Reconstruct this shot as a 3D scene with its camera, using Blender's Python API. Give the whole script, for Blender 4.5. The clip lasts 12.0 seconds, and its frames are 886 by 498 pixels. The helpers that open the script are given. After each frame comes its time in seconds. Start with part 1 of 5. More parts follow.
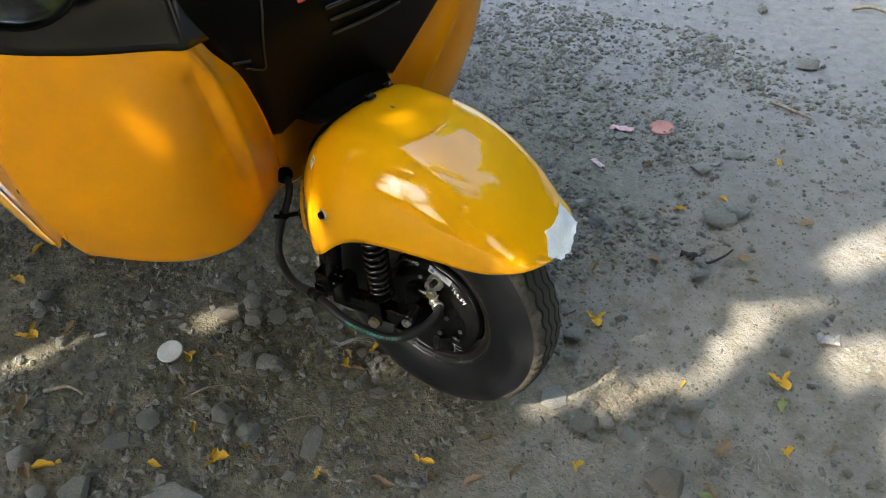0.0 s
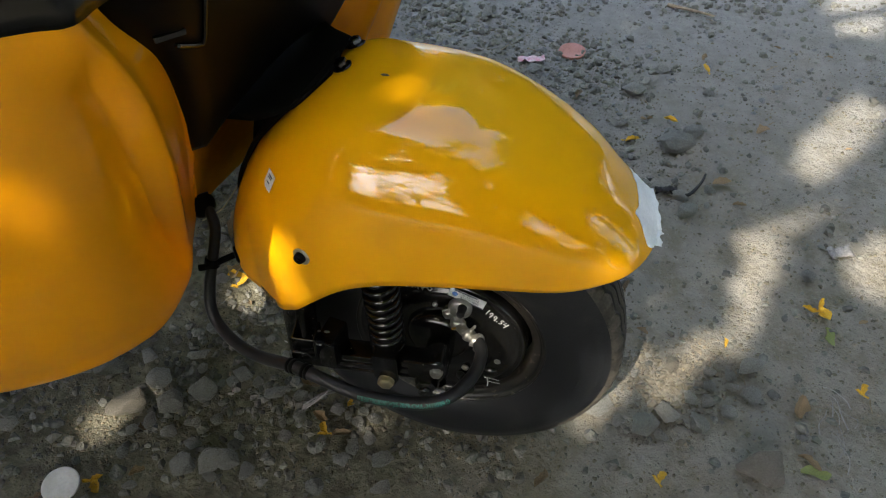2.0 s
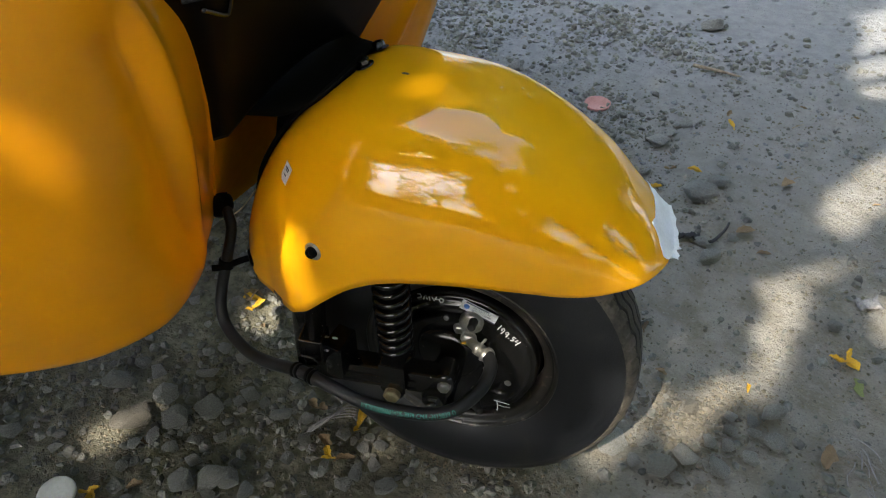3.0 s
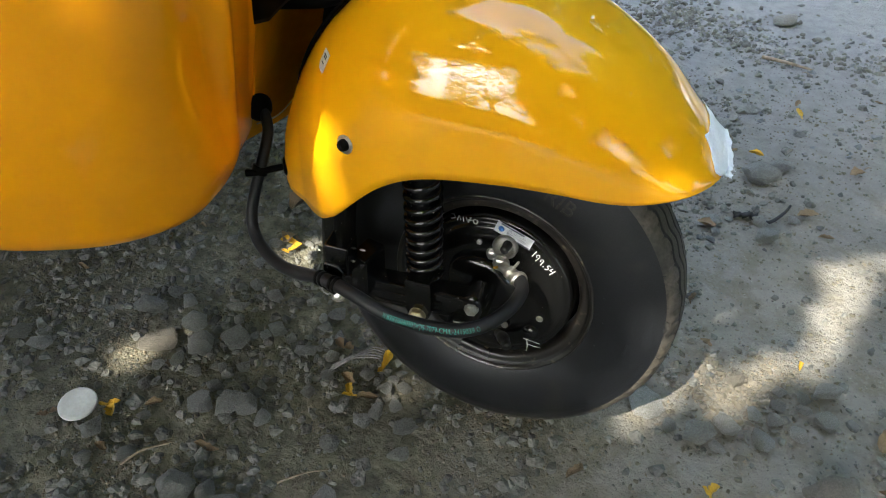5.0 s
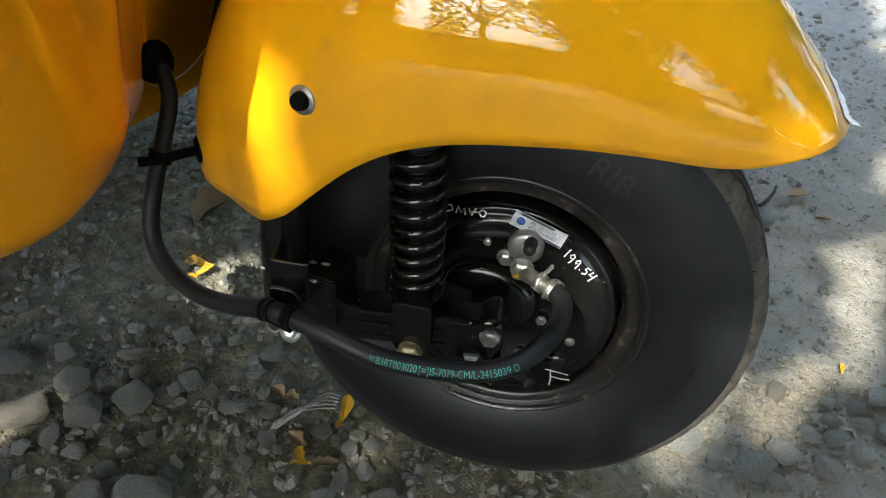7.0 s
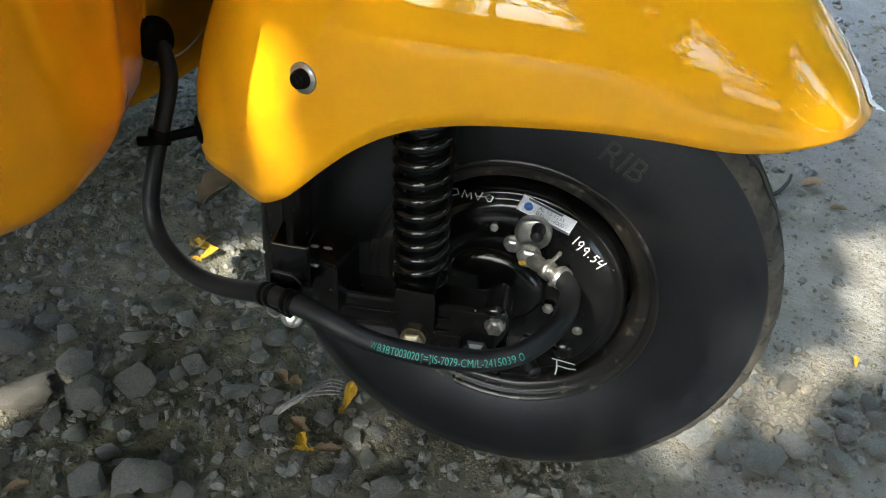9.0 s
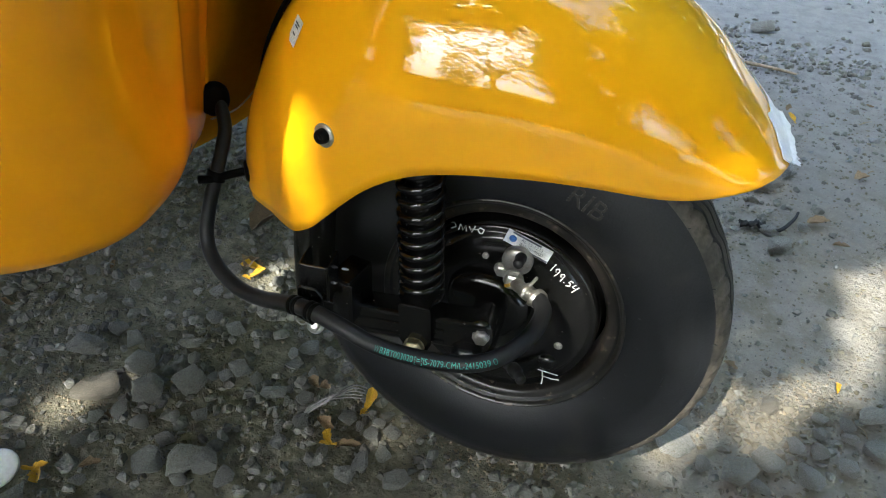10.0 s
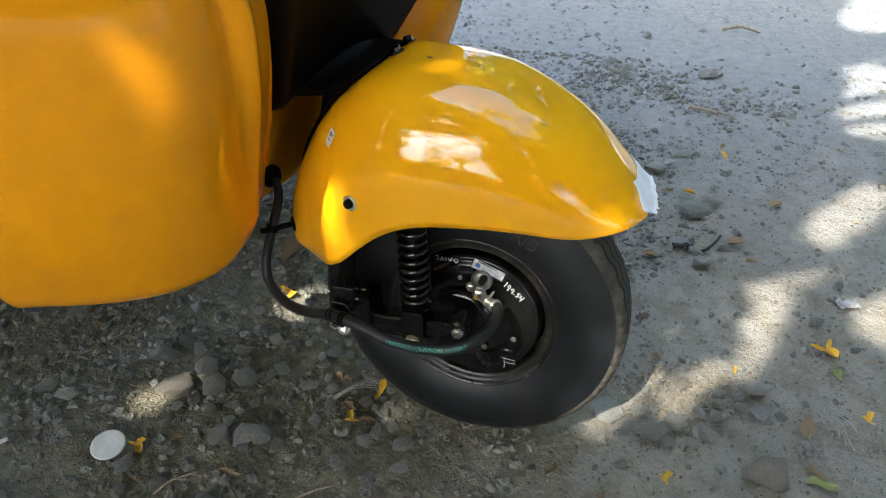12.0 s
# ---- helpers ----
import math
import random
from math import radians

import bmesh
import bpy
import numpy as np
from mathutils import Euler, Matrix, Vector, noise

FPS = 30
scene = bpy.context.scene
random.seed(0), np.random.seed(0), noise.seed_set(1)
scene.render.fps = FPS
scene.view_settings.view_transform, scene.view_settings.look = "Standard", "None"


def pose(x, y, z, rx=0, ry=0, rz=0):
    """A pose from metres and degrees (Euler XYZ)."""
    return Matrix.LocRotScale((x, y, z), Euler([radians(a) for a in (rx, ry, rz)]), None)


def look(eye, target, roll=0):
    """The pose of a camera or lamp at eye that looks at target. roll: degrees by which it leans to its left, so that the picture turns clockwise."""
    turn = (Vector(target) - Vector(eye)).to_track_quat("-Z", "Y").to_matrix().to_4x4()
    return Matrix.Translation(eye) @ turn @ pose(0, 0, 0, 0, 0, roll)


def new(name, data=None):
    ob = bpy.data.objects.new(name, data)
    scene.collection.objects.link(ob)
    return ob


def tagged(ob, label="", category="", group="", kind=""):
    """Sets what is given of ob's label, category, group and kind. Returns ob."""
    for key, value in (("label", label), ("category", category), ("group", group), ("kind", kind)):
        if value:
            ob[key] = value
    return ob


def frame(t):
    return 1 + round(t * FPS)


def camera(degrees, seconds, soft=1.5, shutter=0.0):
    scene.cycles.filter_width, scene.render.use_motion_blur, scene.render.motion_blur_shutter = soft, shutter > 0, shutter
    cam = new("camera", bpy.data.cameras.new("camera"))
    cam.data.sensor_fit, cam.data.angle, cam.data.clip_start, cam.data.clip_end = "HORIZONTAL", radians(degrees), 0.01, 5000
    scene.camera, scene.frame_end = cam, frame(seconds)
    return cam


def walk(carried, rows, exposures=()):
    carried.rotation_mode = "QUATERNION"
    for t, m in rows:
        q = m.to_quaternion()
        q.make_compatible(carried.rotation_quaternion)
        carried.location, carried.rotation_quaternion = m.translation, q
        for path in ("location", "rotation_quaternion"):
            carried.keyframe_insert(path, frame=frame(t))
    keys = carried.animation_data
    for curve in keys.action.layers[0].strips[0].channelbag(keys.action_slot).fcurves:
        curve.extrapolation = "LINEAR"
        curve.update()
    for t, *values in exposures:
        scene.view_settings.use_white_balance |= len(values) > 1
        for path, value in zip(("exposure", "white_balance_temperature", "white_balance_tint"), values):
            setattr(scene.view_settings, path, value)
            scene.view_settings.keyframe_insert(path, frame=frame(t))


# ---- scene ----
cam = camera(65.1, 12.0, 1.1)
PATH = [
    (0, (0.566, -0.787, 1.3), (-0.25, 0.422, -0.068), -4.4),
    (0.5, (0.482, -0.73, 1.252), (-0.285, 0.447, -0.172), -3.6),
    (1, (0.378, -0.598, 1.194), (-0.346, 0.528, -0.291), -2.0),
    (1.5, (0.268, -0.549, 1.154), (-0.293, 0.622, -0.366), -2.1),
    (2, (0.138, -0.6, 1.116), (-0.159, 0.701, -0.374), -2.0),
    (2.5, (0.112, -0.639, 1.076), (-0.142, 0.738, -0.352), -1.2),
    (3, (0.163, -0.65, 1.052), (-0.233, 0.78, -0.29), -1.2),
    (3.2, (0.194, -0.663, 1.049), (-0.284, 0.757, -0.278), -1.3),
    (4.8, (0.223, -0.715, 0.95), (-0.363, 0.689, -0.348), -1.4),
    (5, (0.201, -0.703, 0.924), (-0.346, 0.722, -0.368), -0.5),
    (5.5, (0.14, -0.658, 0.864), (-0.312, 0.796, -0.433), -0.0),
    (6, (0.086, -0.613, 0.809), (-0.279, 0.888, -0.46), 0.8),
    (6.5, (0.056, -0.573, 0.767), (-0.248, 0.955, -0.486), 2.0),
    (7, (0.04, -0.542, 0.744), (-0.228, 0.99, -0.514), 2.8),
    (7.5, (0.038, -0.529, 0.732), (-0.23, 0.986, -0.545), 2.8),
    (7.7, (0.034, -0.527, 0.73), (-0.228, 0.99, -0.547), 3.1),
    (9.3, (0.049, -0.532, 0.736), (-0.258, 0.966, -0.554), 2.5),
    (9.5, (0.063, -0.548, 0.749), (-0.278, 0.955, -0.526), 1.7),
    (10, (0.119, -0.612, 0.813), (-0.333, 0.898, -0.419), 0.6),
    (10.5, (0.181, -0.677, 0.882), (-0.382, 0.828, -0.308), -0.4),
    (11, (0.237, -0.735, 0.953), (-0.387, 0.78, -0.194), -0.2),
    (11.5, (0.253, -0.77, 1.012), (-0.356, 0.752, -0.135), -0.1),
    (12, (0.22, -0.863, 1.028), (-0.25, 0.682, -0.152), -1.2),
]
walk(cam, [(t, look(eye, target, roll)) for t, eye, target, roll in PATH], [(0.0, 3.14, 6450, 9), (1.0, 2.94, 6450, 9), (1.5, 2.72, 6450, 9), (2.5, 2.7, 6350, 9), (5.0, 3.24, 6150, 7), (6.5, 3.15, 6050, 6),
                                                                                 (7.5, 3.12, 6000, 6), (9.5, 3.26, 5900, 6), (10.5, 3.22, 5950, 6), (11.5, 3.02, 5950, 7), (12.0, 3.2, 6050, 8)])


# ---- light ----
SUN_DIR = Vector((-0.215, -0.607, 0.766)).normalized()
world = bpy.data.worlds.new("sky")
scene.world = world
world.use_nodes = True
wn = world.node_tree.nodes
sky = wn.new("ShaderNodeTexSky")
sky.sky_type = "NISHITA"
sky.sun_disc = False
sky.sun_elevation = math.asin(SUN_DIR.z)
sky.sun_rotation = math.atan2(SUN_DIR.x, SUN_DIR.y)
sky.air_density, sky.dust_density = 1.0, 5.0
wn["Background"].inputs["Strength"].default_value = 0.15
world.node_tree.links.new(sky.outputs[0], wn["Background"].inputs["Color"])
sun = new("sun", bpy.data.lights.new("sun", "SUN"))
sun.data.energy, sun.data.angle, sun.data.color = 1.95, radians(0.53), (1.0, 0.89, 0.72)
sun.matrix_world = look(SUN_DIR * 20, (0, 0, 0))

# ---- materials ----


def material(name, colour, rough=0.5, metal=0.0, tint=None, scale=40.0, fine=300.0, bump=0.0, bump_scale=200.0, coat=0.0,
             rough_var=0.0, grain=0.5, spots=None, spot_scale=60.0, spot_cut=0.62, per_object=0.0, spec=0.5):
    """A surface with large and fine colour variation, uneven gloss, relief and, if wanted, spots of dust."""
    m = bpy.data.materials.new(name)
    m.use_nodes = True
    n, l = m.node_tree.nodes, m.node_tree.links
    b = n["Principled BSDF"]
    b.inputs["Roughness"].default_value, b.inputs["Metallic"].default_value = rough, metal
    b.inputs["Coat Weight"].default_value, b.inputs["Coat Roughness"].default_value, b.inputs["Coat IOR"].default_value = coat, 0.02, 1.62
    b.inputs["Specular IOR Level"].default_value = spec
    geo = n.new("ShaderNodeTexCoord")

    def noise_node(s, detail=5.0):
        t = n.new("ShaderNodeTexNoise")
        t.inputs["Scale"].default_value, t.inputs["Detail"].default_value = s, detail
        l.new(geo.outputs["Object"], t.inputs["Vector"])
        return t

    def mix(fac, a, c):
        x = n.new("ShaderNodeMix")
        x.data_type = "RGBA"
        l.new(fac, x.inputs["Factor"])
        for sock, v in ((x.inputs["A"], a), (x.inputs["B"], c)):
            if isinstance(v, tuple):
                sock.default_value = (*v, 1)
            else:
                l.new(v, sock)
        return x.outputs["Result"]

    def ramp(fac, lo, hi):
        r = n.new("ShaderNodeMapRange")
        r.inputs["From Min"].default_value, r.inputs["From Max"].default_value = lo, hi
        l.new(fac, r.inputs["Value"])
        return r.outputs["Result"]

    tint = tint or tuple(c * 0.75 for c in colour)
    big = noise_node(scale)
    small = noise_node(fine)
    col = mix(ramp(big.outputs["Fac"], 0.35, 0.65), colour, tint)
    dark = n.new("ShaderNodeMix")
    dark.data_type, dark.blend_type = "RGBA", "MULTIPLY"
    dark.inputs["Factor"].default_value = grain
    l.new(col, dark.inputs["A"])
    l.new(ramp(small.outputs["Fac"], 0.2, 0.65), dark.inputs["B"])
    col = dark.outputs["Result"]
    if per_object:
        info = n.new("ShaderNodeObjectInfo")
        hsv = n.new("ShaderNodeHueSaturation")
        l.new(ramp_to(n, l, info.outputs["Random"], 1 - per_object, 1 + per_object), hsv.inputs["Value"])
        l.new(col, hsv.inputs["Color"])
        col = hsv.outputs["Color"]
    if spots:
        sp = noise_node(spot_scale, 8.0)
        col = mix(ramp(sp.outputs["Fac"], spot_cut, spot_cut + 0.05), col, spots)
    l.new(col, b.inputs["Base Color"])
    if rough_var:
        l.new(ramp_to(n, l, big.outputs["Fac"], rough - rough_var, rough + rough_var), b.inputs["Roughness"])
    if bump:
        bn, bt = n.new("ShaderNodeBump"), noise_node(bump_scale, 8.0)
        bn.inputs["Strength"].default_value, bn.inputs["Distance"].default_value = 1.0, bump
        l.new(bt.outputs["Fac"], bn.inputs["Height"])
        l.new(bn.outputs["Normal"], b.inputs["Normal"])
    return m


def ramp_to(n, l, value, lo, hi):
    r = n.new("ShaderNodeMapRange")
    r.inputs["To Min"].default_value, r.inputs["To Max"].default_value = lo, hi
    l.new(value, r.inputs["Value"])
    return r.outputs["Result"]


YELLOW = material("yellow_paint", (0.775, 0.362, 0.0015), 0.6, tint=(0.76, 0.346, 0.0015), scale=3, fine=40, grain=0.03, coat=1.0, bump=0.0006, bump_scale=5, spec=0.03)
YELLOW_COWL = material("yellow_cowl_paint", (0.84, 0.338, 0.001), 0.55, tint=(0.80, 0.314, 0.001), scale=2.5, fine=30, grain=0.05, coat=0.7, bump=0.0015, bump_scale=5, spec=0.03)
YELLOW_MATT = material("yellow_undercoat", (0.77, 0.330, 0.002), 0.7, tint=(0.72, 0.30, 0.002), scale=6, fine=60, grain=0.1, spec=0.02)
BLACK_PLASTIC = material("black_plastic", (0.005, 0.005, 0.0048), 0.42, scale=8, fine=700, bump=0.0001, bump_scale=900, rough_var=0.06, spec=0.05)
GLOSS_BLACK = material("gloss_black_plastic", (0.006, 0.006, 0.006), 0.22, scale=8, fine=500, rough_var=0.05, bump=0.0002, bump_scale=40)
BLACK_PAINT = material("black_paint", (0.006, 0.006, 0.006), 0.17, scale=15, fine=400, rough_var=0.07, spots=(0.34, 0.30, 0.25), spot_scale=240, spot_cut=0.715, bump=0.0003, bump_scale=60)
SPATTER = material("spattered_black_paint", (0.008, 0.008, 0.008), 0.24, tint=(0.016, 0.0145, 0.012), scale=12, fine=400, rough_var=0.08, spots=(0.55, 0.52, 0.47), spot_scale=210, spot_cut=0.69, bump=0.0003, bump_scale=60)
RIM_PAINT = material("dusty_black_paint", (0.010, 0.0095, 0.009), 0.3, tint=(0.028, 0.024, 0.02), scale=10, fine=300, rough_var=0.1, spots=(0.09, 0.075, 0.058), spot_scale=55, spot_cut=0.60, bump=0.0004, bump_scale=80)
TREAD = material("dusty_tread", (0.030, 0.028, 0.024), 0.75, tint=(0.050, 0.045, 0.036), scale=9, fine=300, bump=0.0006, bump_scale=300)
SHOULDER = material("dusty_tyre_shoulder", (0.018, 0.0172, 0.0155), 0.65, tint=(0.085, 0.075, 0.060), scale=17, fine=250, bump=0.0005, bump_scale=250, rough_var=0.1)
RUBBER = material("tyre_rubber", (0.0062, 0.0074, 0.0096), 0.48, tint=(0.0095, 0.0108, 0.0132), scale=7, fine=500, bump=0.0003, bump_scale=400, rough_var=0.1, spec=0.42, spots=(0.016, 0.0158, 0.0155), spot_scale=7, spot_cut=0.58)
HOSE_RUBBER = material("hose_rubber", (0.0075, 0.0080, 0.0092), 0.47, tint=(0.0145, 0.0148, 0.0155), scale=22, fine=500, bump=0.0002, bump_scale=700, spec=0.3)
STEEL = material("zinc_steel", (0.50, 0.50, 0.48), 0.36, 0.85, tint=(0.40, 0.38, 0.34), scale=120, fine=900, bump=0.0002, bump_scale=500)
CHROME = material("bright_chrome", (0.6, 0.6, 0.6), 0.08, 1.0, scale=30, fine=300, grain=0.1)
BRASS = material("yellow_zinc", (0.60, 0.50, 0.30), 0.35, 1.0, tint=(0.5, 0.45, 0.3), scale=90, fine=900)
WHITE_LABEL = material("white_label", (0.72, 0.73, 0.76), 0.4, scale=60, fine=600)
TAPE = material("masking_tape", (0.82, 0.82, 0.83), 0.6, tint=(0.74, 0.74, 0.75), scale=40, fine=300, grain=0.15, bump=0.002, bump_scale=70)
TEAL = material("teal_print", (0.035, 0.36, 0.29), 0.6, tint=(0.03, 0.28, 0.23), scale=200)
CHALK = material("white_marker", (0.75, 0.75, 0.75), 0.7)
BLUE = material("blue_print", (0.05, 0.16, 0.5), 0.5)
INK = material("dark_ink", (0.06, 0.06, 0.09), 0.6)
BOOT = material("black_rubber_boot", (0.005, 0.005, 0.005), 0.75, scale=20, fine=500, bump=0.0002, bump_scale=300, spec=0.06)
RED = material("red_sticker", (0.72, 0.06, 0.02), 0.35)
STONE = material("grey_stone", (0.265, 0.267, 0.250), 0.8, tint=(0.375, 0.376, 0.35), scale=18, fine=190, grain=0.8, bump=0.009, bump_scale=60, per_object=0.25, spots=(0.20, 0.172, 0.128), spot_scale=30, spot_cut=0.60)
PALE_STONE = material("pale_stone", (0.21, 0.19, 0.155), 0.85, tint=(0.15, 0.138, 0.115), scale=30, fine=200, bump=0.004, bump_scale=80, per_object=0.15)
LEAF_YELLOW = material("yellow_leaf", (0.80, 0.52, 0.022), 0.55, tint=(0.58, 0.30, 0.015), scale=45, fine=300, per_object=0.2, bump=0.001, bump_scale=120)
LEAF_BROWN = material("dry_leaf", (0.30, 0.215, 0.12), 0.8, tint=(0.17, 0.115, 0.065), scale=60, fine=300, per_object=0.35, bump=0.001, bump_scale=120)
LEAF_GREEN = material("green_leaf", (0.07, 0.11, 0.03), 0.5, tint=(0.05, 0.085, 0.025), scale=8, fine=60)
ln, ll = LEAF_GREEN.node_tree.nodes, LEAF_GREEN.node_tree.links
glow = ln.new("ShaderNodeBsdfTranslucent")
glow.inputs["Color"].default_value = (0.30, 0.42, 0.05, 1)
blend = ln.new("ShaderNodeMixShader")
blend.inputs["Fac"].default_value = 0.4
ll.new(ln["Principled BSDF"].outputs[0], blend.inputs[1])
ll.new(glow.outputs[0], blend.inputs[2])
ll.new(blend.outputs[0], ln["Material Output"].inputs["Surface"])
BARK = material("bark", (0.16, 0.12, 0.085), 0.9, bump=0.02, bump_scale=12, scale=5, fine=60)
LEAF_OLIVE = material("fallen_olive_leaf", (0.20, 0.24, 0.06), 0.6, tint=(0.15, 0.17, 0.05), scale=30, fine=300)
CAP_WHITE = material("white_plastic", (0.66, 0.67, 0.69), 0.5, tint=(0.55, 0.55, 0.55), scale=25, fine=200, grain=0.2)
CAP_PINK = material("pink_plastic", (0.48, 0.23, 0.20), 0.6, tint=(0.40, 0.18, 0.15), scale=50)
CAP_DARK = material("black_rag", (0.025, 0.025, 0.027), 0.9, scale=60, bump=0.002, bump_scale=150)
PAPER = material("pale_paper", (0.62, 0.55, 0.58), 0.8, tint=(0.6, 0.3, 0.36), scale=60)
TWIG = material("dry_twig", (0.34, 0.28, 0.2), 0.85, tint=(0.2, 0.16, 0.11), scale=60)
GREY_FIBRE = material("grey_fibre", (0.24, 0.23, 0.235), 0.8, tint=(0.36, 0.34, 0.33), scale=60)


def ground_material():
    m = bpy.data.materials.new("trodden_earth")
    m.use_nodes = True
    n, l = m.node_tree.nodes, m.node_tree.links
    b = n["Principled BSDF"]
    b.inputs["Roughness"].default_value = 0.92
    geo = n.new("ShaderNodeTexCoord")

    def tex(scale, detail=7.0, rough=0.6):
        t = n.new("ShaderNodeTexNoise")
        t.inputs["Scale"].default_value, t.inputs["Detail"].default_value, t.inputs["Roughness"].default_value = scale, detail, rough
        l.new(geo.outputs["Object"], t.inputs["Vector"])
        return t.outputs["Fac"]

    def rng(v, a, c, lo=0.0, hi=1.0):
        r = n.new("ShaderNodeMapRange")
        for k, x in (("From Min", a), ("From Max", c), ("To Min", lo), ("To Max", hi)):
            r.inputs[k].default_value = x
        l.new(v, r.inputs["Value"])
        return r.outputs["Result"]

    def mix(fac, a, c):
        x = n.new("ShaderNodeMix")
        x.data_type = "RGBA"
        l.new(fac, x.inputs["Factor"])
        for sock, v in ((x.inputs["A"], a), (x.inputs["B"], c)):
            if isinstance(v, tuple):
                sock.default_value = (*v, 1)
            else:
                l.new(v, sock)
        return x.outputs["Result"]
    sep = n.new("ShaderNodeSeparateXYZ")
    l.new(geo.outputs["Object"], sep.inputs[0])
    col = mix(rng(tex(2.2), 0.35, 0.65), (0.212, 0.199, 0.174), (0.275, 0.260, 0.230))
    col = mix(rng(tex(14), 0.45, 0.62), col, (0.188, 0.167, 0.130))
    col = mix(rng(tex(90), 0.5, 0.80), col, (0.285, 0.265, 0.225))
    col = mix(rng(tex(120, 5), 0.62, 0.74), col, (0.145, 0.133, 0.115))
    col = mix(rng(tex(45, 9), 0.64, 0.74), col, (0.27, 0.205, 0.13))
    col = mix(rng(tex(310, 4), 0.63, 0.70), col, (0.11, 0.10, 0.086))
    col = mix(rng(tex(230, 4), 0.66, 0.72), col, (0.38, 0.36, 0.32))
    # earth darkens towards low x: gravelly soil, plus sheltered shade put into its colour
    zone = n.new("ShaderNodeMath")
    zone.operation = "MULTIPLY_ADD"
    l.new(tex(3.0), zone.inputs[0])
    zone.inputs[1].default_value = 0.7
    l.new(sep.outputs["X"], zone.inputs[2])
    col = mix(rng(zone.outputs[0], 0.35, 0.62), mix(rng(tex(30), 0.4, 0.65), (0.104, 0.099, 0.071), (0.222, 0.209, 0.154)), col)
    # far earth turns bluish grey: open-sky light put into the colour
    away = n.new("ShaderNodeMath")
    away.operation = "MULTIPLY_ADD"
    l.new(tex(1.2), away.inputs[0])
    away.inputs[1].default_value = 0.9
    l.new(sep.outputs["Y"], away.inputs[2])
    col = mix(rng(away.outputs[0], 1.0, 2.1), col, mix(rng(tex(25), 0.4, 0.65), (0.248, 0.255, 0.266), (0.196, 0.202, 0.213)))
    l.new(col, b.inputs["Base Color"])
    add = n.new("ShaderNodeMath")
    add.operation = "ADD"
    l.new(rng(tex(60, 10, 0.7), 0, 1, 0, 0.017), add.inputs[0])
    l.new(rng(tex(9, 4), 0, 1, 0, 0.032), add.inputs[1])
    bn = n.new("ShaderNodeBump")
    bn.inputs["Distance"].default_value = 1.0
    l.new(add.outputs[0], bn.inputs["Height"])
    l.new(bn.outputs["Normal"], b.inputs["Normal"])
    return m


EARTH = ground_material()

# ---- mesh helpers ----


def mesh_of(name, verts, faces, smooth=True):
    me = bpy.data.meshes.new(name)
    me.from_pydata([tuple(v) for v in verts], [], faces)
    me.update()
    if smooth:
        me.polygons.foreach_set("use_smooth", [True] * len(me.polygons))
    return me


def thing(name, label, category, kind="", group=""):
    return tagged(new(name), label, category, group, kind)


def part(name, data, mat, parent=None, label=""):
    """Links a bmesh or mesh as one mesh object under a thing or a part."""
    if isinstance(data, bmesh.types.BMesh):
        me = bpy.data.meshes.new(name)
        data.to_mesh(me)
        data.free()
        me.polygons.foreach_set("use_smooth", [True] * len(me.polygons))
    else:
        me = data
    if not me.materials:
        me.materials.append(mat)
    ob = new(name, me)
    ob.parent = parent
    return tagged(ob, label) if label else ob


def thick(ob, t, offset=-1.0):
    s = ob.modifiers.new("thickness", "SOLIDIFY")
    s.thickness, s.offset = t, offset
    return ob


def edges(ob, width, segments=2, angle=35):
    b = ob.modifiers.new("edge", "BEVEL")
    b.width, b.segments, b.limit_method, b.angle_limit = width, segments, "ANGLE", radians(angle)
    w = ob.modifiers.new("normals", "WEIGHTED_NORMAL")
    w.keep_sharp = True
    return ob


def spline(points, u):
    """A point on a smooth curve through the points; u from 0 to 1."""
    p = [Vector(q) for q in points]
    k = u * (len(p) - 1)
    i = min(int(k), len(p) - 2)
    t = k - i
    a, b, c, d = p[max(i - 1, 0)], p[i], p[i + 1], p[min(i + 2, len(p) - 1)]
    return 0.5 * ((2 * b) + (c - a) * t + (2 * a - 5 * b + 4 * c - d) * t * t + (3 * b - a - 3 * c + d) * t ** 3)


def keyed(keys, u):
    """A smooth value from (u, *values) keys."""
    us = [k[0] for k in keys]
    i = max(0, min(len(us) - 2, sum(1 for x in us if x <= u) - 1))
    t = (u - us[i]) / (us[i + 1] - us[i])
    a, b, c, d = (Vector(keys[j][1:]) for j in (max(i - 1, 0), i, i + 1, min(i + 2, len(us) - 1)))
    h0 = us[i + 1] - us[i]
    ua, ud = us[max(i - 1, 0)], us[min(i + 2, len(us) - 1)]
    m0 = (c - a) / (us[i + 1] - ua) * h0
    m1 = (d - b) / (ud - us[i]) * h0
    return (2 * t ** 3 - 3 * t * t + 1) * b + (t ** 3 - 2 * t * t + t) * m0 + (3 * t * t - 2 * t ** 3) * c + (t ** 3 - t * t) * m1


def ease(x, a, b):
    """A smooth step from 0 at a to 1 at b."""
    t = min(1.0, max(0.0, (x - a) / (b - a)))
    return t * t * (3 - 2 * t)


def grid_mesh(name, rows, close=False):
    n, m = len(rows), len(rows[0])
    verts = [v for r in rows for v in r]
    faces = []
    for i in range(n - 1):
        for j in range(m if close else m - 1):
            k = (j + 1) % m
            faces.append((i * m + j, i * m + k, (i + 1) * m + k, (i + 1) * m + j))
    return mesh_of(name, verts, faces)


